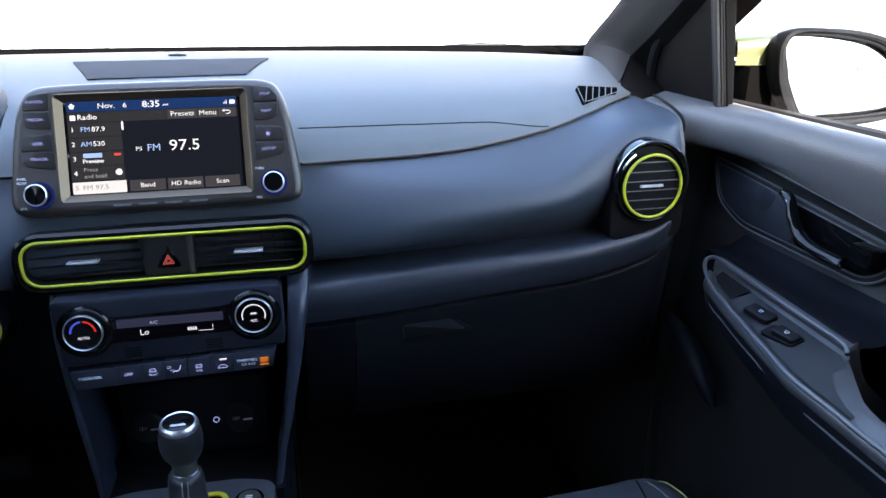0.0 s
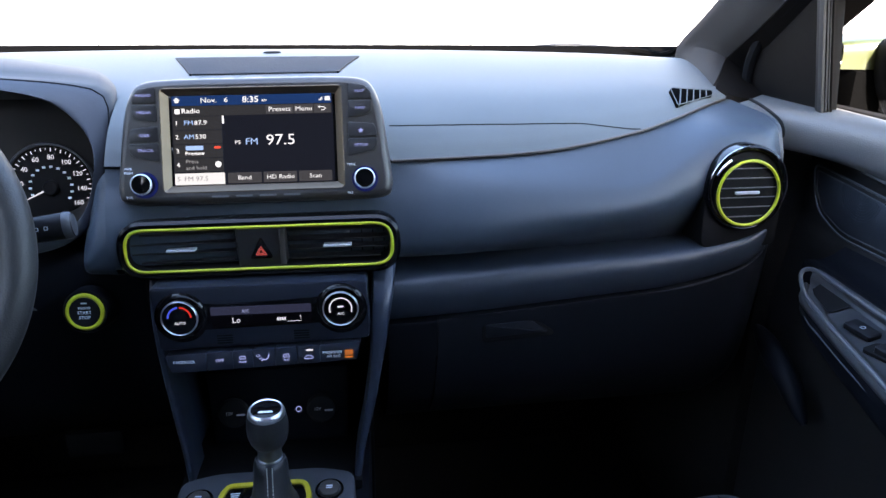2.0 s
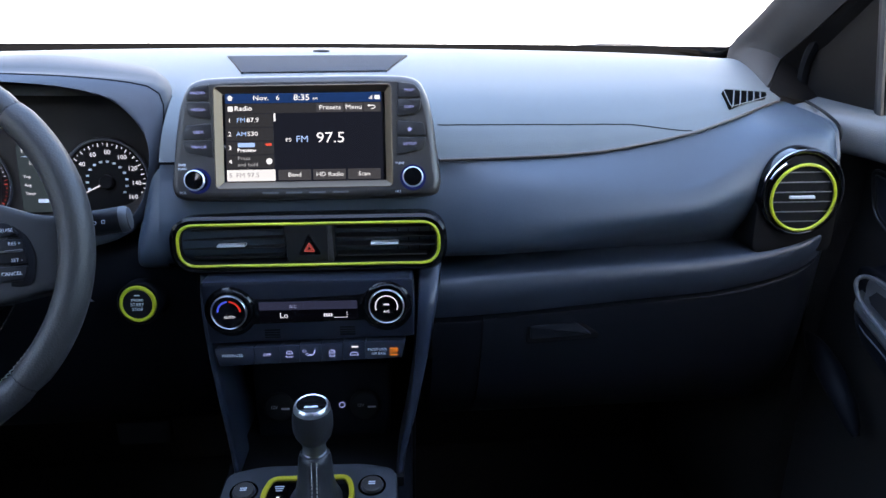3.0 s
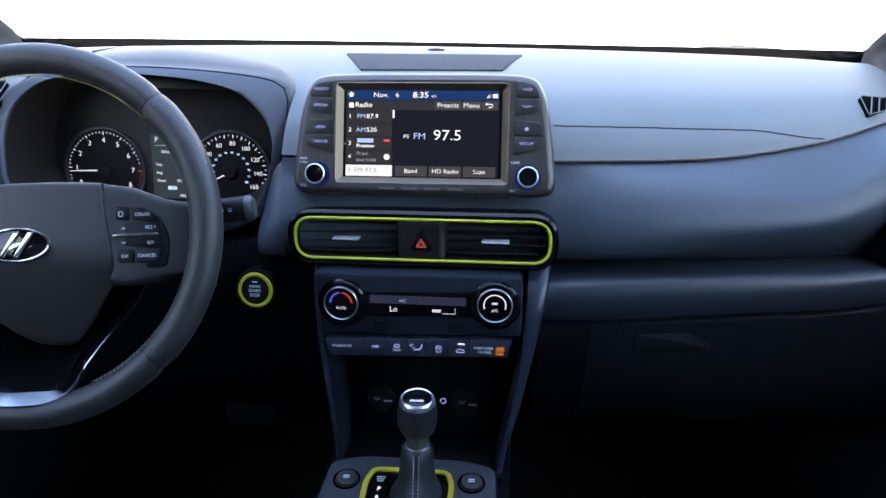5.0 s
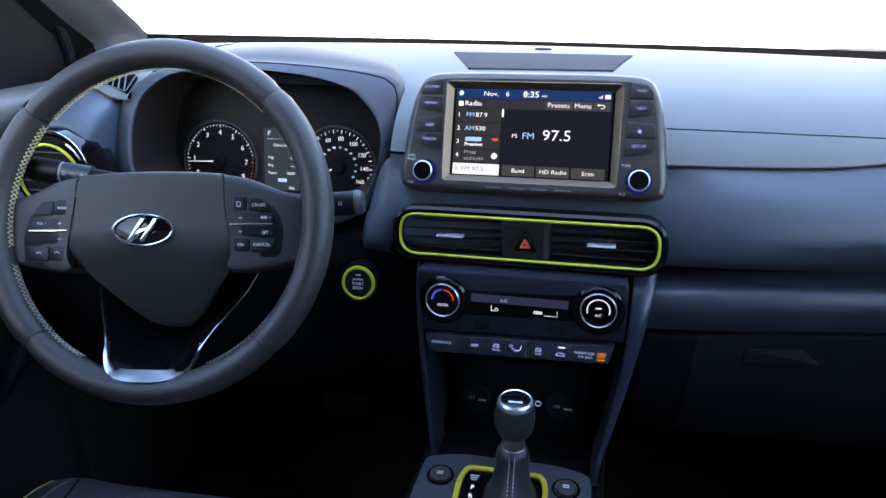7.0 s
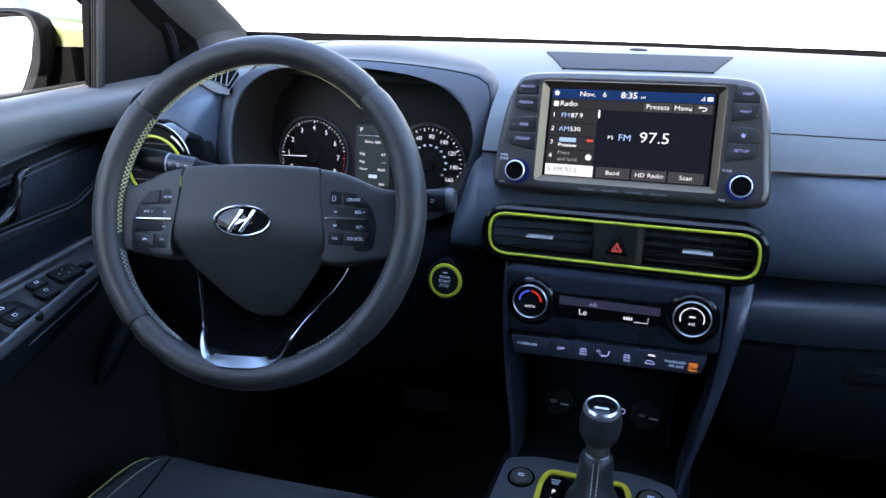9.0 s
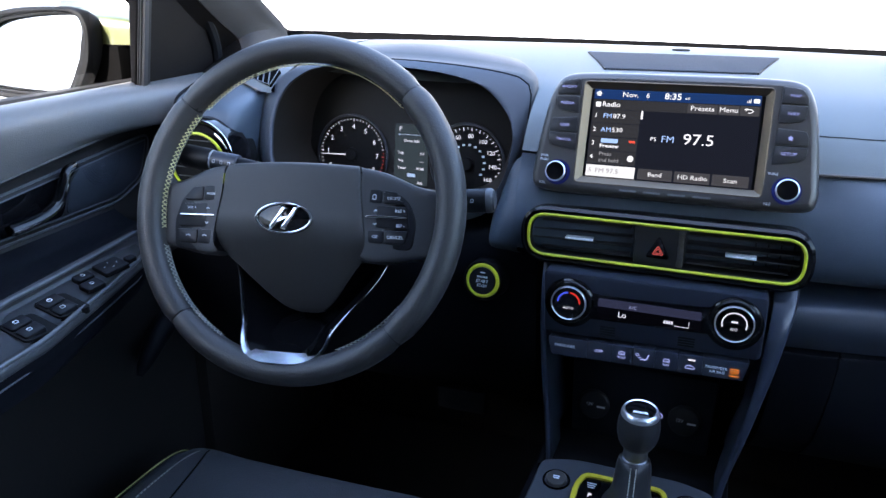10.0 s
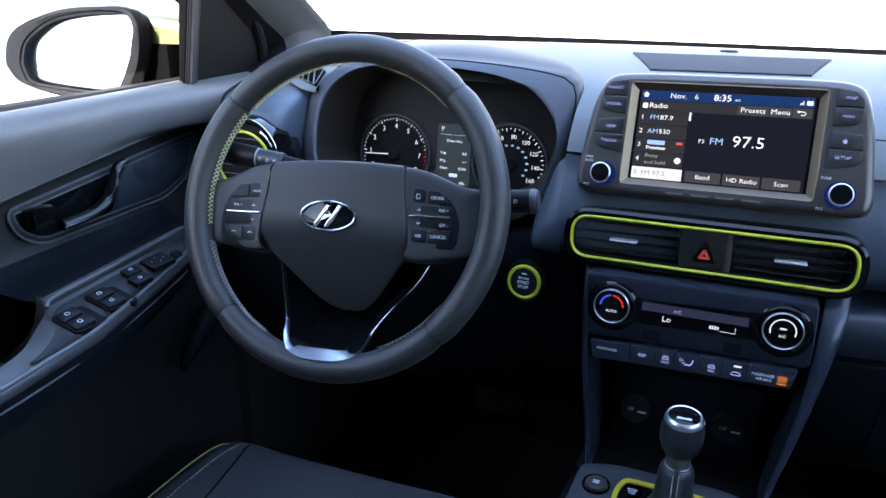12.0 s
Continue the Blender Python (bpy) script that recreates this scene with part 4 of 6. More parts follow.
tach = dial(-0.0867, -0.002, 0.0500, 40, [str(k) for k in range(9)], "tachometer")
speed = dial(0.0795, -0.001, 0.0470, 32, [str(20 * k) for k in range(9)], "speedometer")
b = bmesh.new()
for k in range(13):
    a = radians(202 - 19.7 * k)
    slab([(-0.0018, -0.0012), (0.0018, -0.0012), (0.0018, 0.0012), (-0.0018, 0.0012)], 0, 0.0003, 0.0001, b, Matrix.Translation((0.0795 + 0.0235 * math.cos(a), -0.001 + 0.0235 * math.sin(a), 0.0005)), 1)
part("inner_scale", b, INK, speed, "small inner scale")
for d, cx, deg, l in ((tach, -0.0867, 182, 0.044), (speed, 0.0795, 205, 0.040)):
    q = Matrix.Translation((cx, -0.002, 0.003)) @ pose(0, 0, 0, 0, 0, deg)
    part("needle", slab([(0.008, -0.0009), (l, -0.0004), (l, 0.0004), (0.008, 0.0009)], 0, 0.0008, 0.0002, m=q), INK_LIT, d, "white needle")
    part("needle_boss", lathe([(0.009, 0.0), (0.009, 0.003), (0.007, 0.005), (0.0, 0.005)], 24, m=Matrix.Translation((cx, -0.002, 0.0005))), DARK, d)
trip = part("trip_screen", slab(rrect(0.047, 0.080, 0.002), -0.003, 0.001, 0.0003, m=Matrix.Translation((0.0005, 0.0035, 0))), glow("trip_lcd", (0.034, 0.048, 0.056), 1.0, 0.6), dials, "tall grey trip screen")
for body, size, x, y, al in (("P", 0.0085, -0.015, 0.037, "CENTER"), ("Drive Info", 0.0055, 0.002, 0.022, "CENTER"), ("Trip", 0.005, -0.018, 0.006, "LEFT"), ("0.0", 0.005, 0.020, 0.006, "RIGHT"), ("Avg.", 0.005, -0.018, -0.004, "LEFT"), ("--.-", 0.005, 0.020, -0.004, "RIGHT"),
                             ("Timer", 0.005, -0.018, -0.014, "LEFT"), ("00:00", 0.005, 0.020, -0.014, "RIGHT"), ("496", 0.0055, 0.019, -0.033, "RIGHT")):
    words("readout", body, size, x, y, 0.0014, INK_LIT, trip, al)
part("readout_rule", slab(rrect(0.040, 0.0006, 0.0002, 1), 0.001, 0.0014, 0.0001, m=Matrix.Translation((0.002, 0.030, 0)), steps=1), INK, trip)
part("readout_box", slab(rrect(0.012, 0.0045, 0.001, 2), 0.001, 0.0014, 0.0001, m=Matrix.Translation((0.002, -0.023, 0)), steps=1), INK, trip)

# ---- centre display ----
YAW, ROLL = -4.5, -1.3
DISP = facing(0.0, 0.012, 1.041, 18, YAW, ROLL)
disp = thing("display_unit", "floating infotainment screen with a grey bezel, lit on the radio page", "display", DISP)
ol = [(0, 0.0635), (0.08, 0.063), (0.112, 0.0595), (0.124, 0.047), (0.1315, 0.02), (0.1375, -0.03), (0.1385, -0.052), (0.128, -0.0625), (0.08, -0.064), (0, -0.064)]
ol = ol + [(-x, y) for x, y in ol[-2:0:-1]]
ol = [(p.x, p.y) for p in ring_catmull([(x, y, 0) for x, y in ol], 4)]
b = bmesh.new()
rings = [[(x, y, z) for x, y in offset(ol, d)] for d, z in ((0.018, -0.05), (0.006, -0.03), (0.0, -0.014), (0.0, -0.004), (0.002, 0.0015), (0.005, 0.004), (0.008, 0.0045))]
vs = grid(b, rings, closed_u=True)
cap(b, vs[0])
part("housing", b, BEZEL, disp, "satin dark grey bezel")


def spokes(pts, n=160):
    """An outline as even steps of angle round its middle."""
    a = [math.atan2(y, x) for x, y in pts]
    r = [math.hypot(x, y) for x, y in pts]
    k = sorted(range(len(a)), key=lambda i: a[i])
    aa, xx, yy = [a[i] for i in k], [pts[i][0] for i in k], [pts[i][1] for i in k]
    ts = [-math.pi + 2 * math.pi * i / n for i in range(n)]
    return [(float(np.interp(t, aa, xx, period=2 * math.pi)), float(np.interp(t, aa, yy, period=2 * math.pi))) for t in ts]


FRAME_OUT = [(x - 0.0015, y) for x, y in rrect(0.1835, 0.1065, 0.005, 8)]
edge_out, edge_in = spokes(offset(ol, 0.008)), spokes(FRAME_OUT)
b = bmesh.new()
grid(b, [[(x, y, 0.0045) for x, y in edge_out], [(x, y, 0.0045) for x, y in edge_in], [(x, y, 0.0035) for x, y in edge_in]], closed_u=True)
part("face_plate", b, BEZEL, disp, "satin dark grey face round the screen")
fr = Matrix.Translation((-0.0015, 0.0, 0))
part("screen_frame", band(rrect(0.1835, 0.1065, 0.005), [(-0.001, -0.006), (-0.0002, 0.0042), (0.0010, 0.0046), (0.0016, 0.0042), (0.0082, -0.0025), (0.0086, -0.006)], m=fr), mat("frame_bronze", (0.128, 0.099, 0.071), 0.42, metal=1.0, grain=0.0002, size=1400, bump=0.05), disp, "sloping satin bronze screen surround")
part("black_border", slab(rrect(0.172, 0.0950, 0.002), -0.006, -0.0022, 0.0002, m=fr), GLOSS, disp)
LCD = {"night": glow("lcd_night", (0.012, 0.014, 0.022), 1.0, 0.12), "head": glow("lcd_blue", (0.012, 0.042, 0.145), 1.0, 0.12), "row": glow("lcd_row", (0.035, 0.036, 0.04), 1.0, 0.12),
       "white": glow("lcd_white", (0.9, 0.9, 0.88), 1.0, 0.12), "key": glow("lcd_key", (0.06, 0.06, 0.065), 1.0, 0.12), "text": glow("lcd_text", (1.0, 1.0, 1.0), 1.1, 0.12), "dim": glow("lcd_dim", (0.35, 0.35, 0.36), 1.0, 0.12),
       "blue": glow("lcd_lightblue", (0.42, 0.62, 1.0), 1.0, 0.12), "red": glow("lcd_red", (0.9, 0.1, 0.06), 1.0, 0.12)}


def tile(name, x0, x1, y0, y1, material, parent, z=0.005, r=0.0008):
    return part(name, slab(rrect(x1 - x0, y1 - y0, r, 3), z, z + 0.0002, 0.0001, m=Matrix.Translation(((x0 + x1) / 2, (y0 + y1) / 2, 0)), steps=1), material, parent)


lcd = tile("screen", -0.0822, 0.0805, -0.0455, 0.0462, LCD["night"], disp, 0.0048)
lcd.matrix_basis = Matrix.Translation((-0.0008, 0.0002, -0.0068))
tile("header_bar", -0.0815, 0.0795, 0.0355, 0.0455, LCD["head"], lcd, 0.0051)
tile("title_bar", -0.0815, 0.0795, 0.0250, 0.0350, LCD["row"], lcd, 0.0051)
for k in range(4):
    tile("preset_tile", -0.0815, -0.0325, 0.0245 - 0.0142 * (k + 1) + 0.0007, 0.0245 - 0.0142 * k, LCD["row"], lcd, 0.0051)
tile("preset_tile", -0.0815, -0.0315, -0.0448, -0.0330, LCD["white"], lcd, 0.0051)
tile("scroll_mark", -0.0320, -0.0300, 0.0165, 0.0250, LCD["text"], lcd, 0.0053)
for x0, x1, y0, y1 in ((-0.0285, 0.0055, -0.0445, -0.0335), (0.0075, 0.0415, -0.0445, -0.0335), (0.0435, 0.0775, -0.0445, -0.0335), (0.0125, 0.0405, 0.0255, 0.0345), (0.0415, 0.0605, 0.0255, 0.0345), (0.0615, 0.0785, 0.0255, 0.0345)):
    tile("soft_key", x0, x1, y0, y1, LCD["key"], lcd, 0.0053)
for body, size, x, y, ma, al, bo in (("Nov.   6", 0.0078, -0.039, 0.0405, "text", "CENTER", 0), ("8:35", 0.0092, -0.0025, 0.0405, "text", "CENTER", 0.0001), ("AM", 0.0035, 0.0085, 0.0392, "text", "LEFT", 0), ("Radio", 0.0075, -0.063, 0.0300, "text", "CENTER", 0.00005),
                                     ("Presets", 0.0072, 0.0265, 0.0300, "text", "CENTER", 0), ("Menu", 0.0072, 0.051, 0.0300, "text", "CENTER", 0),
                                     ("1", 0.0068, -0.0775, 0.0180, "text", "CENTER", 0), ("2", 0.0068, -0.0775, 0.0038, "text", "CENTER", 0), ("3", 0.0068, -0.0775, -0.0104, "text", "CENTER", 0), ("4", 0.0068, -0.0775, -0.0246, "text", "CENTER", 0), ("5", 0.0068, -0.0775, -0.0388, "dim", "CENTER", 0),
                                     ("FM", 0.0070, -0.0655, 0.0180, "blue", "CENTER", 0), ("87.9", 0.0070, -0.0535, 0.0180, "text", "CENTER", 0), ("AM", 0.0070, -0.0655, 0.0038, "blue", "CENTER", 0), ("530", 0.0070, -0.0540, 0.0038, "text", "CENTER", 0),
                                     ("Preview", 0.0056, -0.0605, -0.0130, "text", "CENTER", 0.00008), ("Press", 0.0056, -0.0700, -0.0212, "dim", "LEFT", 0), ("and hold", 0.0056, -0.0700, -0.0278, "dim", "LEFT", 0), ("FM 97.5", 0.0070, -0.0600, -0.0388, "dim", "CENTER", 0),
                                     ("P5", 0.0058, -0.0170, -0.0030, "text", "CENTER", 0), ("FM", 0.0100, -0.0030, -0.0025, "blue", "CENTER", 0), ("97.5", 0.0165, 0.0265, -0.0015, "text", "CENTER", 0), ("Band", 0.0066, -0.0115, -0.0390, "text", "CENTER", 0), ("HD Radio", 0.0066, 0.0250, -0.0390, "text", "CENTER", 0), ("Scan", 0.0066, 0.0605, -0.0390, "text", "CENTER", 0)):
    words("caption", body, size * 0.94, x, y, 0.0057, LCD[ma], lcd, al, bo, 1.14)
part("home_icon", slab([(-0.0785, 0.0385), (-0.0745, 0.0385), (-0.0745, 0.0410), (-0.0730, 0.0410), (-0.0765, 0.0440), (-0.0800, 0.0410), (-0.0785, 0.0410)], 0.0055, 0.0057, 0.0001, steps=1), LCD["text"], lcd)
b = tube([(0.0665, 0.0315, 0.0057), (0.0715, 0.0315, 0.0057), (0.0735, 0.0300, 0.0057), (0.0715, 0.0282, 0.0057), (0.0690, 0.0282, 0.0057)], 0.0005, 5)
slab([(0.0650, 0.0315), (0.0675, 0.0330), (0.0675, 0.0300)], 0.0055, 0.0057, 0.0001, b, None, 1)
part("return_icon", b, LCD["text"], lcd)
part("phone_icon", slab(rrect(0.0055, 0.0042, 0.0006, 2), 0.0055, 0.0057, 0.0001, m=Matrix.Translation((0.0755, 0.0400, 0)), steps=1), LCD["text"], lcd)
for k in range(3):
    part("signal_bar", slab(rrect(0.0008, 0.0015 + 0.0012 * k, 0.0001, 1), 0.0055, 0.0057, 0.0001, m=Matrix.Translation((0.0672 + 0.0014 * k, 0.0388 + 0.0006 * k, 0)), steps=1), LCD["text"], lcd)
part("round_icon", slab(circle(0.0032, 16), 0.0055, 0.0057, 0.0001, m=Matrix.Translation((-0.0375, -0.0245, 0)), steps=1), LCD["text"], lcd)
part("radio_icon", slab(rrect(0.0052, 0.0052, 0.0008, 2), 0.0055, 0.0057, 0.0001, m=Matrix.Translation((-0.0763, 0.0298, 0)), steps=1), LCD["text"], lcd)
tile("station_bar", -0.0695, -0.0520, -0.0096, -0.0052, LCD["blue"], lcd, 0.0055)
tile("rec_mark", -0.0410, -0.0345, -0.0085, -0.0060, LCD["red"], lcd, 0.0055)

for s in (-1, 1):
    four = [([(0.0965, 0.0545), (0.1130, 0.0520), (0.1195, 0.0445), (0.1200, 0.0380), (0.0960, 0.0380)], "RADIO", "MAP", 0.0455), ([(0.0960, 0.0365), (0.1202, 0.0365), (0.1190, 0.0250), (0.1140, 0.0215), (0.0955, 0.0190)], "MEDIA", "NAV", 0.0285),
            ([(0.0955, 0.0148), (0.1215, 0.0125), (0.1240, 0.0060), (0.1240, -0.0010), (0.0948, -0.0010)], "SEEK", "", 0.0055), ([(0.0948, -0.0025), (0.1240, -0.0025), (0.1240, -0.0100), (0.1200, -0.0155), (0.0940, -0.0205)], "TRACK", "SETUP", -0.0095)]
    for shape, lt, rt, ty in four:
        k = part("key", slab(rounded([(s * x, y) for x, y in shape], 0.0022), 0.003, 0.0060, 0.0006), DISPKEY, disp, "dark backlit key")
        body = lt if s < 0 else rt
        if body:
            words("key_print", body, 0.0042, s * 0.1080, ty, 0.0064, INK_BLUE, k, squash=1.2)
        else:
            star = [(0.1080 + (0.0030 if i % 2 == 0 else 0.0014) * math.sin(math.pi * i / 5), 0.0055 + (0.0030 if i % 2 == 0 else 0.0014) * math.cos(math.pi * i / 5)) for i in range(10)]
            part("key_print", slab(star, 0.0062, 0.0066, 0.0001, steps=1), INK_BLUE, k)
    q = Matrix.Translation((s * 0.1105, -0.044, 0))
    kn = part("knob", lathe([(0.0098, 0.004), (0.0102, 0.014), (0.0098, 0.017), (0.0092, 0.0176), (0.0088, 0.0170), (0.0, 0.0166)], 36, m=q), GLOSS, disp, "black rotary knob")
    part("knob_rim", lathe([(0.0102, 0.0150), (0.0107, 0.0160), (0.0104, 0.0178), (0.0097, 0.0184), (0.0092, 0.0176), (0.0094, 0.0150)], 36, m=q), ALUMIN, kn, "bright chrome rim")
    part("glow_ring", lathe([(0.0132, 0.0045), (0.0132, 0.0058), (0.0115, 0.0062), (0.0105, 0.0058), (0.0105, 0.0045)], 36, m=q), BLUE_RING, kn, "faint blue light ring")
for body, x, y in (("PWR", -0.1262, -0.0275), ("PUSH", -0.1262, -0.0315), ("VOL", -0.1260, -0.0560), ("TUNE", 0.0970, -0.0290), ("FILE", 0.0950, -0.0580)):
    words("bezel_print", body, 0.0036, x, y, 0.0047, INK, disp)
for k in range(4):
    tile("maker_bar", -0.045 + 0.024 * k, -0.028 + 0.024 * k, -0.0585, -0.0565, mat("dim_print", (0.09, 0.09, 0.09), 0.5), disp, 0.0046)

# ---- centre vents ----
VENT = facing(0.0, -0.016, 0.930, 4, YAW, ROLL) @ Matrix.Translation((0, 0.0035, 0))
vent = thing("centre_vents", "wide black air vent pair with a lime ring and hazard button", "air vent", VENT)
VO = rounded([(-0.1375, 0.0235), (0.1375, 0.0235), (0.1375, -0.0235), (-0.1375, -0.0235)], 0.026, 9)
part("surround", band(offset(VO, -0.0075), [(0, -0.02), (0, 0.001), (0.003, 0.0035), (0.0075, 0.002), (0.0075, -0.03)]), SATIN, vent, "satin black surround")
part("lime_ring", band(VO, [(p[0] + 0.0012, p[1] + 0.0022) for p in disc_profile(0.0017, 10)]), LIME, vent, "lime accent ring")
part("cavity", slab(VO, -0.05, -0.046, 0.0), DARK, vent)
part("inner_wall", band(offset(VO, 0.002), [(0, -0.047), (0, 0.0), (0.0015, 0.0), (0.0015, -0.047)]), DARK, vent)
for x0, x1 in ((-0.1335, -0.0265), (0.0265, 0.1335)):
    for k in range(4):
        y = 0.0145 - 0.0098 * k
        w = (x1 - x0) - (0.012 if k in (0, 3) else 0.002)
        part("slat", block(-w / 2, w / 2, -0.0008, 0.0008, -0.012, 0.0, 0.0005, m=Matrix.Translation(((x0 + x1) / 2 + (0.004 if x0 < 0 else -0.004) * (k in (0, 3)), y, -0.005)) @ pose(0, 0, 0, 8, 0, 0)), SLATDARK, vent)
    for k in range(9):
        x = x0 + (x1 - x0) * (k + 0.5) / 9
        part("vane", block(x - 0.0006, x + 0.0006, -0.020, 0.020, -0.040, -0.024, 0.0), DARK, vent)
    xt = -0.0818 if x0 < 0 else 0.0790
    part("slider_tab", block(xt - 0.0145, xt + 0.0145, -0.0022, -0.0002, -0.012, 0.0015, 0.0009), SILVER, vent, "satin silver slider")
part("hazard_block", slab(rounded([(-0.0255, 0.021), (0.0245, 0.021), (0.0255, -0.0205), (-0.0245, -0.0205)], 0.003), -0.03, -0.002, 0.002), SLATDARK, vent, "dark centre block")
part("side_strip", slab(rrect(0.0060, 0.040, 0.001), -0.01, -0.0012, 0.0006, m=Matrix.Translation((0.0222, 0.0, 0))), BEZEL, vent)
tri = rounded([(-0.0125, -0.0125), (0.0125, -0.0125), (0.0, 0.0115)], 0.004)
hb = part("hazard_button", slab(tri, -0.004, 0.0005, 0.0012), GLOSS, vent, "black triangular hazard button")
small = [(-0.0056, -0.0082), (0.0056, -0.0082), (0.0, 0.0012)]
b = band(rounded(small, 0.001, 2), [(p[0], p[1] + 0.0007) for p in disc_profile(0.0004, 5)])
band(rounded([(x * 0.55, y * 0.55 - 0.0022) for x, y in small], 0.0006, 2), [(p[0], p[1] + 0.0007) for p in disc_profile(0.00045, 5)], b)
part("warning_mark", b, RED, hb, "red double triangle")

# ---- climate panel ----
CLIM = facing(0.0, -0.045, 0.855, 4, YAW, ROLL)
clim = thing("climate_panel", "dark climate panel with two dials, a readout and a key row", "climate panel", CLIM)
part("fascia", slab(rounded([(-0.1125, 0.048), (0.1085, 0.048), (0.1085, -0.017), (-0.1085, -0.0215)], 0.006), -0.03, 0.0, 0.003), FASCIA, clim, "smooth dark fascia")
spec_out = []
for sgn, cx, cy in ((1, 0.0801, 0.0180), (-1, -0.0823, 0.0152)):
    span = range(-148, 149, 8)
    spec_out += [(cx + sgn * 0.0270 * math.cos(radians(a)), cy + 0.0270 * sgn * math.sin(radians(a))) for a in span]
    spec_out += [(sgn * 0.0480, 0.0295 + 0.0015 * sgn), (-sgn * 0.0480, 0.0295 - 0.0015 * sgn)] if sgn > 0 else [(-0.0480, 0.0012), (0.0480, 0.0032)]
part("readout_strip", slab(spec_out, -0.004, 0.0014, 0.0004), SATIN, clim, "gloss black dial and readout surround")
lcdc = part("readout", slab(rrect(0.103, 0.0215, 0.001), 0.001, 0.0018, 0.0002, m=Matrix.Translation((-0.0015, 0.0150, 0)) @ pose(0, 0, 0, 0, 0, 1.2)), glow("climate_lcd", (0.0012, 0.0013, 0.0026), 1.0, 0.1), clim)
tile("readout_band", -0.0525, 0.0495, 0.0165, 0.0255, glow("climate_band", (0.026, 0.030, 0.060), 1.0, 0.1), lcdc, 0.0019)
words("caption", "A/C", 0.0048, -0.0173, 0.0200, 0.0022, glow("climate_blue", (0.4, 0.45, 0.75), 0.8), lcdc)
words("caption", "Lo", 0.0085, -0.0272, 0.0103, 0.0022, INK_LIT, lcdc)
b = bmesh.new()
for k in range(4):
    slab(rrect(0.0017, 0.0034, 0.0002, 1), 0.0019, 0.0022, 0.0001, b, Matrix.Translation((0.0150 + 0.0024 * k, 0.0100, 0)), 1)
tube([(0.0245, 0.0072, 0.0021), (0.0385, 0.0072, 0.0021), (0.0385, 0.0132, 0.0021)], 0.0003, 4, bm=b)
part("fan_bars", b, INK_LIT, lcdc)
for s, cx, cy in ((-1, -0.0823, 0.0172), (1, 0.0801, 0.0204)):
    q = Matrix.Translation((cx, cy, 0))
    part("dial_well", lathe([(0.0250, -0.004), (0.0250, 0.0022), (0.0235, 0.0035), (0.0205, 0.0025), (0.0195, 0.0)], 40, m=q), GLOSS, clim, "gloss black dial ring")
    k = part("dial", lathe([(0.0172, 0.0), (0.0178, 0.005), (0.0172, 0.0085), (0.0165, 0.0086), (0.0160, 0.0078), (0.0, 0.0074)], 40, m=q), GLOSS, clim, "black rotary dial")
    part("dial_rim", lathe([(0.0178, 0.0045), (0.0186, 0.0065), (0.0184, 0.0090), (0.0178, 0.0095), (0.0172, 0.0088), (0.0170, 0.0050)], 40, m=q), mat("dark_satin_metal", (0.55, 0.56, 0.58), 0.30, metal=1.0), k, "satin chrome rim")
    arcs = ((95, 178, COLD), (2, 85, WARM)) if s < 0 else ((-20, 200, INK_LIT),)
    for a0, a1, ma in arcs:
        part("scale_arc", tube([(cx + 0.0115 * math.cos(radians(a0 + (a1 - a0) * j / 10)), cy + 0.0115 * math.sin(radians(a0 + (a1 - a0) * j / 10)), 0.0076) for j in range(11)], 0.0011 if s < 0 else 0.0007, 6), ma, k)
    words("dial_print", "AUTO" if s < 0 else "A/C", 0.0041, cx, cy - 0.0056, 0.0076, INK_LIT, k)
    if s > 0:
        part("lamp", slab(rrect(0.0062, 0.0018, 0.0008), 0.0072, 0.0078, 0.0002, m=Matrix.Translation((cx, cy + 0.002, 0))), INK_LIT, k)
for cx, cy in ((-0.0409, -0.0104), (0.0379, -0.0087)):
    for k in range(4):
        part("slot", block(cx - 0.008, cx + 0.008, cy - 0.0048 + 0.0027 * k, cy - 0.0034 + 0.0027 * k, -0.001, 0.0008, 0.0003), DARK, clim)
edges = (-0.1020, -0.0598, -0.0337, -0.0130, 0.0099, 0.0328, 0.0560, 0.0990)
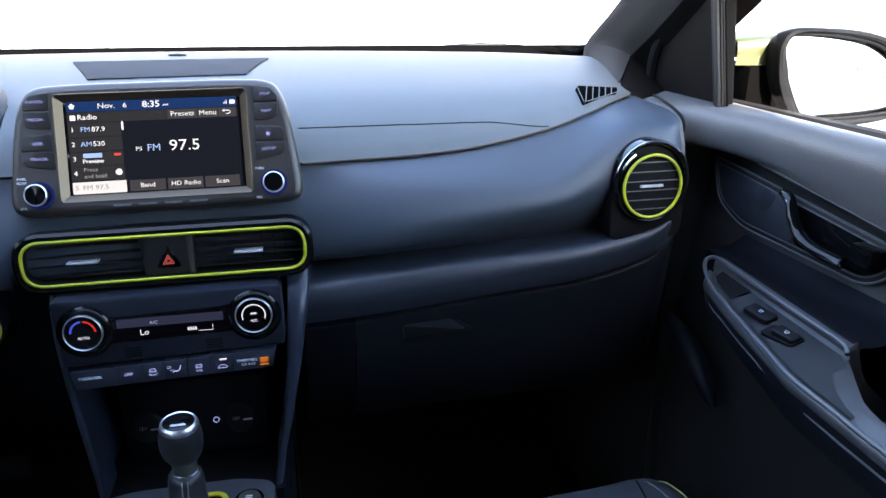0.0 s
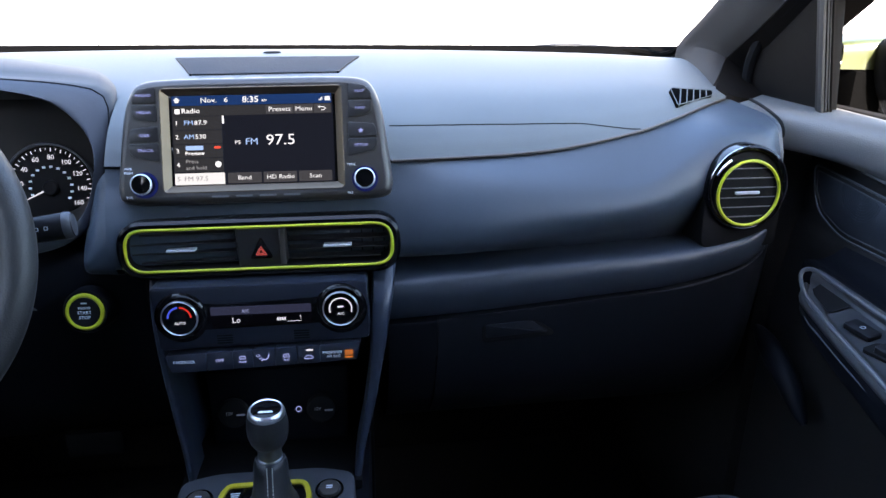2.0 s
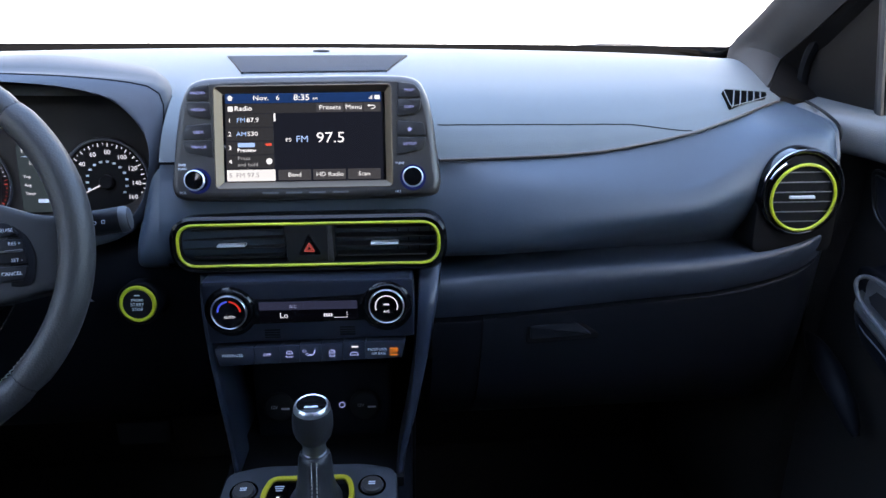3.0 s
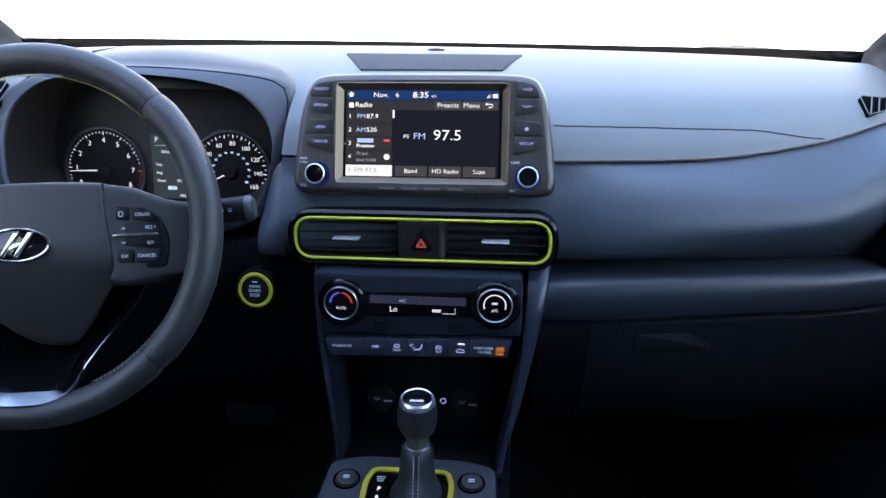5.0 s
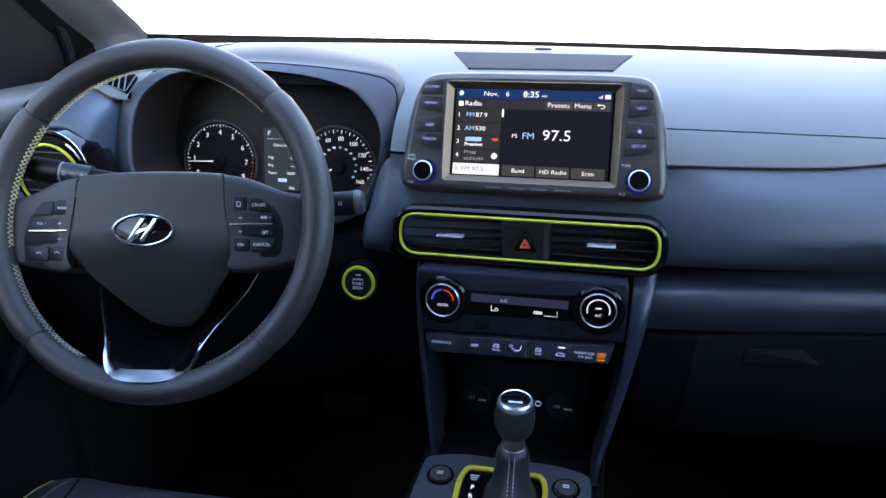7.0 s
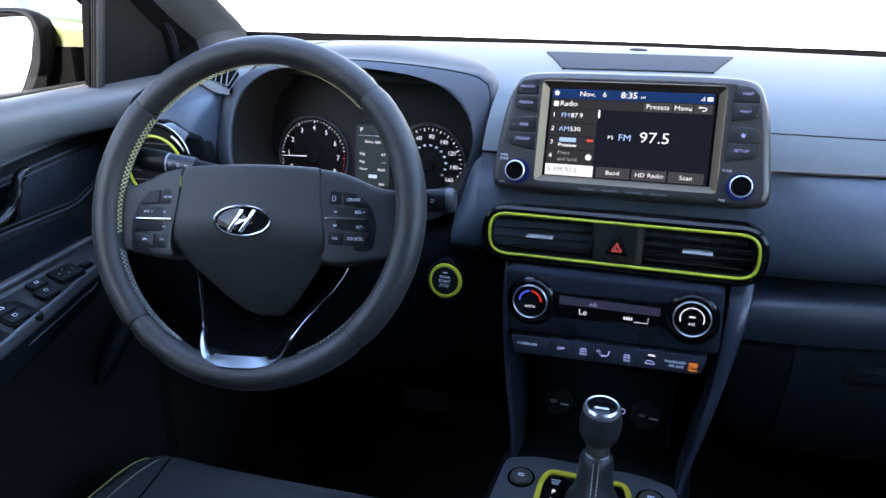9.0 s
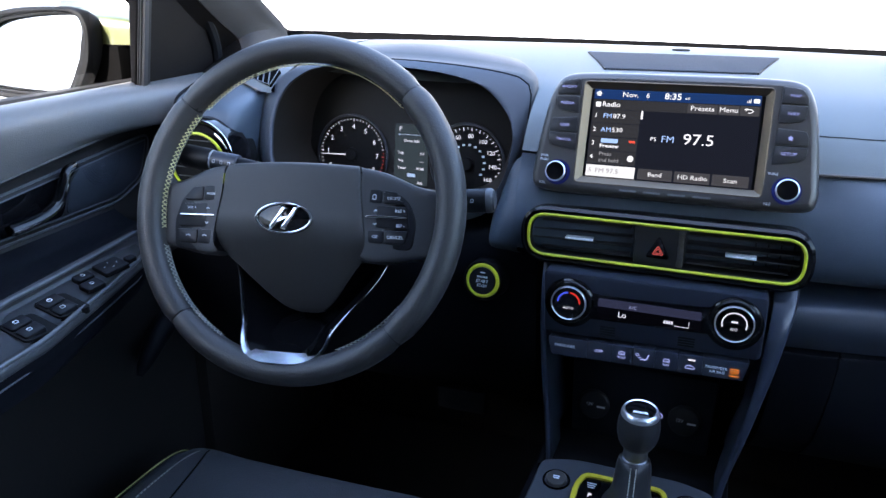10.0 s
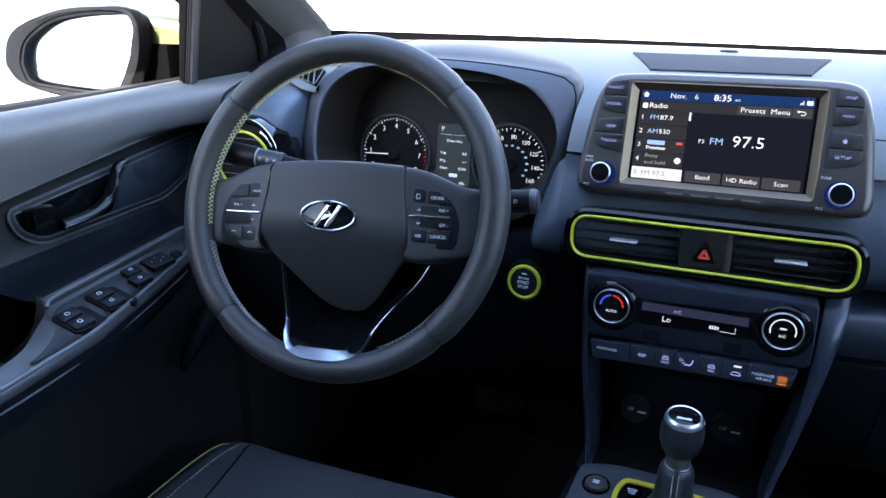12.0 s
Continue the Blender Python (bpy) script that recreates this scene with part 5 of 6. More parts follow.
for i in range(7):
    x0, x1 = edges[i] + 0.00015, edges[i + 1] - 0.00015
    f = lambda x: 0.0028 * (x / 0.1)
    inset = 0.005 if i in (0, 6) else 0
    shape = [(x0, -0.0225 + f(x0)), (x1, -0.0225 + f(x1)), (x1 - (0.005 if i == 6 else 0), -0.0415 + f(x1)), (x0 + (0.005 if i == 0 else 0), -0.0415 + f(x0))]
    k = part("row_key", slab(rounded(shape, 0.002 if i in (0, 6) else 0.0006), -0.015, 0.004, 0.0003, m=pose(0, 0.001, 0, -6, 0, 0)), PANEL, clim, "dark grey climate key")
    cx = (x0 + x1) / 2
    zz = 0.0083
    if i == 0:
        words("key_print", "PASSENGER", 0.0042, cx - 0.002, -0.0312, zz, INK, k)
    if i == 1:
        words("key_print", "OFF", 0.0048, cx, -0.0310, zz, INK_BLUE, k)
    if i in (2, 4):
        b = band(rounded([(-0.0032, -0.0014), (0.0032, -0.0014), (0.0026, 0.0018), (-0.0026, 0.0018)], 0.0008), [(p[0], p[1]) for p in disc_profile(0.0004, 5)], m=Matrix.Translation((cx, -0.0290, zz)))
        for j in (-1, 0, 1):
            tube([(cx + 0.0014 * j, -0.0297, zz), (cx + 0.0014 * j + 0.0003, -0.0283, zz)], 0.0002, 4, bm=b)
        part("icon", b, INK_BLUE, k)
        words("key_print", "FRONT" if i == 2 else "REAR", 0.0027, cx, -0.0337, zz, INK_BLUE, k)
    if i == 3:
        b = tube([(cx + 0.0052, -0.0262, zz), (cx + 0.0044, -0.0300, zz), (cx + 0.0020, -0.0322, zz), (cx - 0.0010, -0.0318, zz), (cx - 0.0028, -0.0330, zz)], 0.0007, 5)
        tube([(cx - 0.0060 + 0.0020 * math.cos(radians(a)), -0.0275 + 0.0012 * math.sin(radians(a)), zz) for a in range(0, 360, 40)], 0.0003, 5, True, bm=b)
        tube([(cx - 0.0050, -0.0312, zz), (cx - 0.0022, -0.0300, zz)], 0.0004, 5, bm=b)
        part("icon", b, INK_BLUE, k)
    if i == 5:
        b = band(rounded([(-0.0046, -0.0014), (0.0046, -0.0014), (0.0042, 0.0004), (0.0016, 0.0018), (-0.0023, 0.0018), (-0.0042, 0.0002)], 0.0008), [(p[0], p[1]) for p in disc_profile(0.0004, 5)], m=Matrix.Translation((cx, -0.0318, zz)))
        part("icon", b, INK_BLUE, k)
        part("lamp", slab(rrect(0.007, 0.0018, 0.0006), 0, 0.0006, 0.0002, m=Matrix.Translation((cx + 0.001, -0.0243, zz - 0.0014))), INK_LIT, k)
    if i == 6:
        words("key_print", "PASSENGER", 0.0039, 0.0690, -0.0275, zz, INK, k)
        words("key_print", "AIR BAG", 0.0039, 0.0700, -0.0320, zz, INK, k)
        words("key_print", "OFF", 0.0049, 0.0860, -0.0300, zz, AMBER, k)
        for dy in (-0.0036, 0.0036):
            part("amber_line", slab(rrect(0.0088, 0.0009, 0.0003, 2), 0, 0.0004, 0.0001, m=Matrix.Translation((0.0860, -0.0300 + dy, zz))), AMBER, k)

# ---- centre console ----
stack = thing("centre_console", "tall black centre console with sockets and a lime-ringed gear plate", "console", pose(0, 0, 0, 0, 0, YAW * 0.9))
for s in (-1, 1):
    rows = []
    line = ((0.141, 0.026), (0.139, 0.024), (0.1335, 0.020), (0.125, 0.014), (0.1135, 0.0105), (0.102, 0.0085), (0.094, 0.008)) if s > 0 else ((0.122, 0.014), (0.118, 0.012), (0.1145, 0.010), (0.1105, 0.009), (0.103, 0.0085), (0.0955, 0.0075), (0.088, 0.007))
    for (x, w), z, y in zip(line, (0.915, 0.890, 0.855, 0.80, 0.74, 0.69, 0.62), (0.012, -0.018, -0.034, -0.036, -0.040, -0.046, -0.055)):
        rows.append([(s * (x - w), y + 0.05, z), (s * (x - w), y + 0.006, z), (s * (x - w * 0.7), y, z), (s * (x - w * 0.2), y + 0.002, z), (s * x, y + 0.010, z), (s * (x + 0.002), y + 0.05, z), (s * x, y + 0.13, z)])
    part("side_rail", lofted(rows, nu=3, nv=3), RAIL, stack, "smooth dark blue side rail")
part("back_wall", block(-0.112, 0.112, 0.075, 0.10, 0.5, 0.83, 0.004), DARK, stack)
b = bmesh.new()
block(-0.108, 0.108, -0.75, 0.08, 0.28, 0.655, 0.01, b)
part("tunnel_body", b, HARD, stack)
part("pocket_floor", block(-0.10, 0.10, -0.055, 0.08, 0.655, 0.668, 0.004), DARK, stack)
SOCK = facing(0, 0.035, 0.72, 10, 0, ROLL)
so = part("socket_panel", slab(rounded([(-0.084, 0.04), (0.084, 0.04), (0.079, -0.053), (-0.079, -0.053)], 0.006), -0.02, -0.001, 0.002), HARD, stack, "dark socket panel", m=SOCK)
for cx in (-0.0541, 0.0503):
    c = part("socket_cap", lathe([(0.0185, -0.002), (0.0185, 0.002), (0.016, 0.004), (0.0, 0.0042)], 28, m=Matrix.Translation((cx, -0.013, 0))), RUBBER, so, "round black socket cap")
    words("cap_print", "12V", 0.0055, cx - 0.005, -0.0125, 0.0043, INK, c)
    part("cap_bar", slab(rrect(0.010, 0.0022, 0.0004, 2), 0.0040, 0.0045, 0.0001, m=Matrix.Translation((cx + 0.0085, -0.0145, 0))), INK, c)
b = band(circle(0.0032, 14), [(p[0], p[1] + 0.0006) for p in disc_profile(0.0005, 5)], m=Matrix.Translation((0.0225, -0.013, -0.001)))
part("usb_mark", b, INK_BLUE, so)
KON = pose(0, -0.1, 0.687, 6, -1.5, 0)
top = [(-0.092, 0.030), (-0.055, 0.040), (0.055, 0.040), (0.092, 0.030), (0.100, -0.2), (0.100, -0.6), (-0.100, -0.6), (-0.100, -0.2)]
part("console_top", slab(rounded(top, 0.012), -0.04, 0.0, 0.004), SOFT, stack, "satin dark console top", m=KON)
gate = rounded([(-0.0425, 0.0195), (0.0415, 0.0195), (0.049, 0.0), (0.047, -0.13), (-0.047, -0.13), (-0.0495, 0.0)], 0.017, 5)
part("gear_plate", slab(offset(gate, 0.004), -0.004, 0.0012, 0.001), GLOSS, stack, "gloss black gear plate", m=KON)
part("lime_rim", band(gate, [(0, -0.002), (0, 0.0022), (0.001, 0.0034), (0.0055, 0.0030), (0.0062, 0.001), (0.0062, -0.002)]), mat("yellow_trim", (0.46, 0.38, 0.02), 0.35, blotch=0.05), stack, "yellow-lime gear plate rim", m=KON)
gp = part("gear_scale", slab(rounded([(-0.040, 0.008), (-0.022, 0.012), (-0.022, -0.08), (-0.040, -0.08)], 0.004), 0.0, 0.0024, 0.0006), GLOSS, stack, m=KON)
for i, t in enumerate(("P", "R", "N", "D")):
    words("gear_letter", t, 0.0075, -0.0305, -0.0135 - 0.0125 * i, 0.0026, INK_LIT, gp, bold=0.0002)
b = bmesh.new()
for k in range(3):
    slab(rrect(0.010 - 0.0015 * k, 0.0011, 0.0002, 1), 0.0024, 0.0027, 0.0001, b, Matrix.Translation((-0.031, 0.004 - 0.003 * k, 0)), 1)
part("gear_marks", b, INK, gp)
for s, cx, cy in ((-1, -0.0683, 0.0), (1, 0.0664, 0.0034)):
    q = KON @ Matrix.Translation((cx, cy, 0))
    bt = part("round_button", lathe([(0.0112, -0.002), (0.0112, 0.0035), (0.0104, 0.0044), (0.0, 0.0046)], 30), BEZEL, stack, "round grey console button", m=q)
    part("button_ring", band(circle(0.0138, 30), [(p[0], p[1] + 0.0006) for p in disc_profile(0.0013, 6)]), GLOSS, bt)
    b = bmesh.new()
    for j in (0, 1):
        slab(rrect(0.007, 0.0013, 0.0003, 1), 0.0045, 0.0049, 0.0001, b, Matrix.Translation((0, 0.0014 - 0.0028 * j, 0)), 1)
    part("button_bars", b, INK, bt)

shift = thing("gear_lever", "black gear lever with a satin collar and a stitched leather boot", "gear lever", pose(0.002, -0.104, 0.692, 4, 0, 0))
part("knob", lathe([(0.0122, 0.0640), (0.0150, 0.0655), (0.0182, 0.0710), (0.0202, 0.0790), (0.0206, 0.0870), (0.0200, 0.0945), (0.0186, 0.1010), (0.0168, 0.1065), (0.0, 0.1055)], 36), KNOBSKIN, shift, "black leather knob")
part("knob_ring", lathe([(0.0184, 0.1005), (0.0185, 0.1030), (0.0172, 0.1068), (0.0158, 0.1080), (0.0148, 0.1074), (0.0150, 0.1045)], 36), ALUMIN, shift, "satin chrome ring")
part("knob_cap", lathe([(0.0150, 0.1056), (0.0148, 0.1074), (0.011, 0.1088), (0.0, 0.1093)], 30), GLOSS, shift, "gloss black cap")
part("cap_mark", slab(rounded([(-0.0075, -0.0085), (0.0075, -0.0085), (0.006, -0.005), (0.0, -0.006), (-0.006, -0.005)], 0.001), 0.1070, 0.1092, 0.0003), INK, shift, "pale pattern on the cap")
part("collar", lathe([(0.0116, 0.0470), (0.0127, 0.0478), (0.0127, 0.0502), (0.0119, 0.0508), (0.0119, 0.0630), (0.0124, 0.0636), (0.0115, 0.0660)], 30), mat("satin_collar", (0.30, 0.31, 0.31), 0.34, metal=1.0), shift, "satin metal collar")
b = bmesh.new()
rings = []
BOOT = ((-0.012, 0.034, 0.046), (-0.004, 0.026, 0.038), (0.006, 0.0205, 0.030), (0.018, 0.0180, 0.0225), (0.031, 0.0170, 0.0182), (0.042, 0.0162, 0.0164), (0.0475, 0.0148, 0.0148), (0.0495, 0.0118, 0.0118))
boot_at = lambda z: (0.050 - z) * 0.20
for z, w, d in BOOT:
    rings.append([(w * math.cos(a) * (1 + 0.05 * math.cos(4 * a)), d * math.sin(a) * (1 + 0.04 * math.cos(4 * a)) - boot_at(z), z) for a in (2 * math.pi * k / 32 for k in range(32))])
vs = grid(b, rings, closed_u=True)
cap(b, vs[-1])
part("boot", b, KNOBSKIN, shift, "black leather boot")
b = bmesh.new()
for sx in (-1, 1):
    pts = catmull([(sx * 0.0026, -d * 1.04 - boot_at(z) - 0.0004, z) for z, w, d in BOOT[::-1][1:-1]], 4)
    for i in range(len(pts) - 1):
        tube([pts[i], pts[i].lerp(pts[i + 1], 0.62)], 0.0006, 5, bm=b)
part("boot_stitch", b, STITCH_W, shift, "pale stitching")

# ---- start button ----
st = thing("start_button", "round black engine start button with a lime ring", "button", facing(-0.189, 0.010, 0.860, 10, YAW, 0))
part("pod", lathe([(0.026, -0.03), (0.0245, -0.002), (0.0225, 0.001), (0.019, 0.0)], 36), HARD, st)
part("lime_ring", band(circle(0.0190, 40), [(p[0] + 0.001, p[1] + 0.002) for p in disc_profile(0.0024)]), LIME, st, "lime ring")
bt = part("push_face", lathe([(0.0165, -0.004), (0.0165, 0.003), (0.0155, 0.004), (0.0, 0.0036)], 36), KEY, st, "black push face")
for body, y in (("ENGINE", 0.0045), ("START", -0.0005), ("STOP", -0.0058)):
    words("print", body, 0.0050 if y < 0.002 else 0.0036, 0, y, 0.0041, INK, bt)
part("lamp", slab(rrect(0.006, 0.0012, 0.0003, 2), 0.0036, 0.0044, 0.0002, m=Matrix.Translation((0, 0.0098, 0))), INK, bt)

# ---- side vents ----
for s in (-1, 1):
    v = thing("side_vent", "round black air vent with a lime ring at the dash end", "air vent", facing(s * 0.5440, -0.008, 0.9722, 3, 0, 0), group="round dash vents")
    foot = -0.066
    arch = [(-0.048, foot), (-0.0485, 0.004), (-0.042, 0.028), (-0.025, 0.045), (0.0, 0.051), (0.025, 0.045), (0.042, 0.028), (0.0485, 0.004), (0.048, foot)]
    part("housing", slab(rounded([(s * x, y) for x, y in arch], 0.012) if s > 0 else circle(0.047, 32, 0, 0.004), -0.05, 0.0005, 0.003, m=Matrix.Translation((0, 0, -0.004))), DARK, v, "recessed black vent housing")
    part("surround", lathe([(0.0495, -0.035), (0.0500, -0.004), (0.0490, 0.0022), (0.0468, 0.0038), (0.0435, 0.0018), (0.0420, 0.000), (0.0415, -0.012)], 48, m=Matrix.Translation((0, 0.0055, 0))), GLOSS, v, "gloss black surround")
    # highlight along the surround's edge, put in as a thin chrome arc
    lip = range(95, 166, 5) if s > 0 else range(15, 86, 5)
    part("lip_highlight", tube([(0.0486 * math.cos(radians(a)), 0.0055 + 0.0486 * math.sin(radians(a)), 0.0027) for a in lip], 0.0007, 6), CHROME, v, "thin chrome arc put in for the highlight on the lip")
    # reflection between lime ring and surround, put in as a short bright arc
    glint = range(122, 153, 5) if s > 0 else range(28, 59, 5)
    part("glint_arc", tube([(0.0445 * math.cos(radians(a)), 0.0445 * math.sin(radians(a)), 0.0022) for a in glint], 0.0021, 8, flat=0.5), CHROME, v, "short chrome arc put in for a reflection")
    part("lime_ring", band(circle(0.0385, 48), [(p[0] + 0.0012, p[1] + 0.004) for p in disc_profile(0.0018, 10)]), LIME, v, "lime accent ring")
    part("cup", lathe([(0.0385, 0.0), (0.038, -0.010), (0.0, -0.011)], 40), DARK, v)
    for k in range(6):
        y = -0.028 + 0.0112 * k
        w = math.sqrt(max(0.0, 0.0365 ** 2 - y * y))
        part("slat", block(-w, w, y - 0.0007, y + 0.0007, -0.010, 0.0005, 0.0005), SLAT, v)
    part("slider_tab", block(-0.0145, 0.0145, -0.0014, 0.0016, -0.010, 0.0035, 0.0010), SILVER, v, "satin silver slider")

# ---- details of the dash top ----
bpy.context.view_layer.update()
TOPS = [o for o in dash.children if "pad" in o.name]


def on_top(x, y, up=0.0):
    best = None
    for o in TOPS:
        hit, p, n, i = o.ray_cast(Vector((x, y, 2.0)), Vector((0, 0, -1)))
        if hit and (best is None or p.z > best):
            best = p.z
    return Vector((x, y, (best if best is not None else 1.06) + up))


def patch(corners, n=8, up=0.0015):
    """A thin sheet laid on the dash top between four corners (x, y)."""
    a, b_, c, d = (Vector((*q, 0)) for q in corners)
    rows = []
    for i in range(n + 1):
        t = i / n
        p, q = a.lerp(d, t), b_.lerp(c, t)
        rows.append([on_top(*p.lerp(q, j / n).xy, up) for j in range(n + 1)])
    bm = bmesh.new()
    grid(bm, rows)
    bmesh.ops.recalc_face_normals(bm, faces=bm.faces)
    return bm


gr = thing("speaker_grille", "flush dark perforated speaker grille on the dash top", "speaker grille")
part("mesh", patch([(-0.122, 0.300), (0.122, 0.312), (0.090, 0.205), (-0.088, 0.195)], 10, 0.002), mat("grille_mesh", (0.032, 0.035, 0.040), 0.8, spec=0.05, grain=0.0008, size=320, bump=0.3, cell=True), gr)
part("rim", tube([on_top(*p, 0.001) for p in ((-0.088, 0.195), (-0.122, 0.300), (0.0, 0.306), (0.122, 0.312), (0.090, 0.205))], 0.0014, 6), HARD, gr)
sn = thing("light_sensor", "small dark dome sensor on the dash top", "sensor", Matrix.Translation(on_top(0.0, 0.37, -0.001)))
part("dome", lathe([(0.013, 0.0), (0.012, 0.0025), (0.008, 0.0035), (0.0, 0.004)], 20), DARK, sn)
for s in (-1, 1):
    dv = thing("demister_vent", "small wedge-shaped demister grille in the dash corner", "air vent", group="demister vents")
    A, B, C = on_top(s * 0.497, 0.118, 0.003), on_top(s * 0.572, 0.150, 0.003), on_top(s * 0.489, 0.076, 0.003)
    u = (B - A).normalized()
    n = u.cross(C - A).normalized()
    n = n if n.z > 0 else -n
    v = n.cross(u)
    m = Matrix(((u.x, v.x, n.x, A.x), (u.y, v.y, n.y, A.y), (u.z, v.z, n.z, A.z), (0, 0, 0, 1)))
    def flat(p):
        return ((p - A).dot(u), (p - A).dot(v))
    a2, b2, c2 = flat(A), flat(B), flat(C)
    tri = rounded([a2, (b2[0], b2[1]), (b2[0] - 0.012, b2[1] - (0.012 if b2[1] > c2[1] else -0.012)), c2], 0.005, 3)
    # solid near-black slab in place of the shade inside the opening
    part("well", slab(tri, -0.012, 0.0026, 0.0006, m=m), FRIT, dv)
    part("rim", band(tri, [(p[0], p[1] + 0.0028) for p in disc_profile(0.0006, 6)], m=m), TOPPAD, dv)
    for k in range(5):
        t = 0.03 + 0.19 * k
        tip = (b2[0] - 0.010, b2[1] - (0.010 if b2[1] > c2[1] else -0.010))
        pu, pv = c2[0] + (tip[0] - c2[0]) * t, c2[1] + (tip[1] - c2[1]) * t
        top_u = min(pu + 1.0 * abs(pv - a2[1]), b2[0] - 0.002)
        quad = [(pu, pv), (pu + 0.0017, pv), (top_u + 0.0017, a2[1]), (top_u, a2[1])]
        part("slat", slab(quad, 0.0, 0.0042, 0.0006, m=m), TOPPAD, dv)
seam = []
for x in np.linspace(0.142, 0.432, 30):
    y = crease(x)[0] + 0.002
    while on_top(x, y).z < 1.043 and y < 0.09:
        y += 0.0005
    w = max(0.0, (x - 0.35) / 0.082)
    seam.append((x, y * (1 - w * w) + (crease(x)[0] + 0.001) * w * w))
part("pad_seam", tube([on_top(x, y, 0.0) for x, y in seam], 0.0008, 6), DARK, dash, "fine dark seam")
BROWN = mat("bronze_edge", (0.06, 0.045, 0.036), 0.4)
part("edge_strip", tube([(x, crease(x)[0] - 0.0005, crease(x)[1] - 0.001) for x in np.linspace(0.142, 0.60, 60)], 0.0017, 8), BROWN, dash, "thin bronze edge strip")
part("edge_strip", tube([(-x, crease(x)[0] - 0.0005, crease(x)[1] - 0.001) for x in np.linspace(0.506, 0.60, 20)], 0.0014, 8), BROWN, dash, "thin bronze edge strip")
# flat dark sheet behind the latch stands in for the shade of its recess
part("latch_shade", slab(rounded([(-0.042, 0.012), (0.017, 0.015), (0.044, -0.004), (0.043, -0.010), (-0.042, -0.014)], 0.003), -0.006, 0.0006, 0.0004), DARK, dash, "dark sheet for the shade in the latch recess", m=facing(0.284, -0.001, 0.8125, 2, 0, 0))
part("glove_latch", slab(rounded([(-0.038, 0.009), (0.015, 0.012), (0.036, -0.004), (-0.038, -0.008)], 0.003), -0.004, 0.0022, 0.0012), GLOVE, dash, "dark pull latch", m=facing(0.284, -0.001, 0.8125, 2, 0, 0))

# wiper blade parked outside
wp = thing("wiper", "black wiper blade parked at the windscreen foot", "wiper")
part("blade", tube([(0.42, 0.585, 1.084), (0.52, 0.590, 1.088), (0.66, 0.575, 1.083)], [0.003, 0.006, 0.003], 8), RUBBER, wp)
part("arm", tube([(0.50, 0.60, 1.088), (0.44, 0.64, 1.08)], 0.005, 6), RUBBER, wp)

# ---- pedals ----
pd = thing("brake_pedal", "black rubber brake pedal in the dark footwell", "pedal")
part("pad", block(-0.275, -0.205, 0.112, 0.128, 0.610, 0.645, 0.005), RUBBER, pd)
part("arm", tube([(-0.24, 0.13, 0.63), (-0.24, 0.22, 0.70), (-0.24, 0.30, 0.80)], 0.008, 8), HARD, pd)

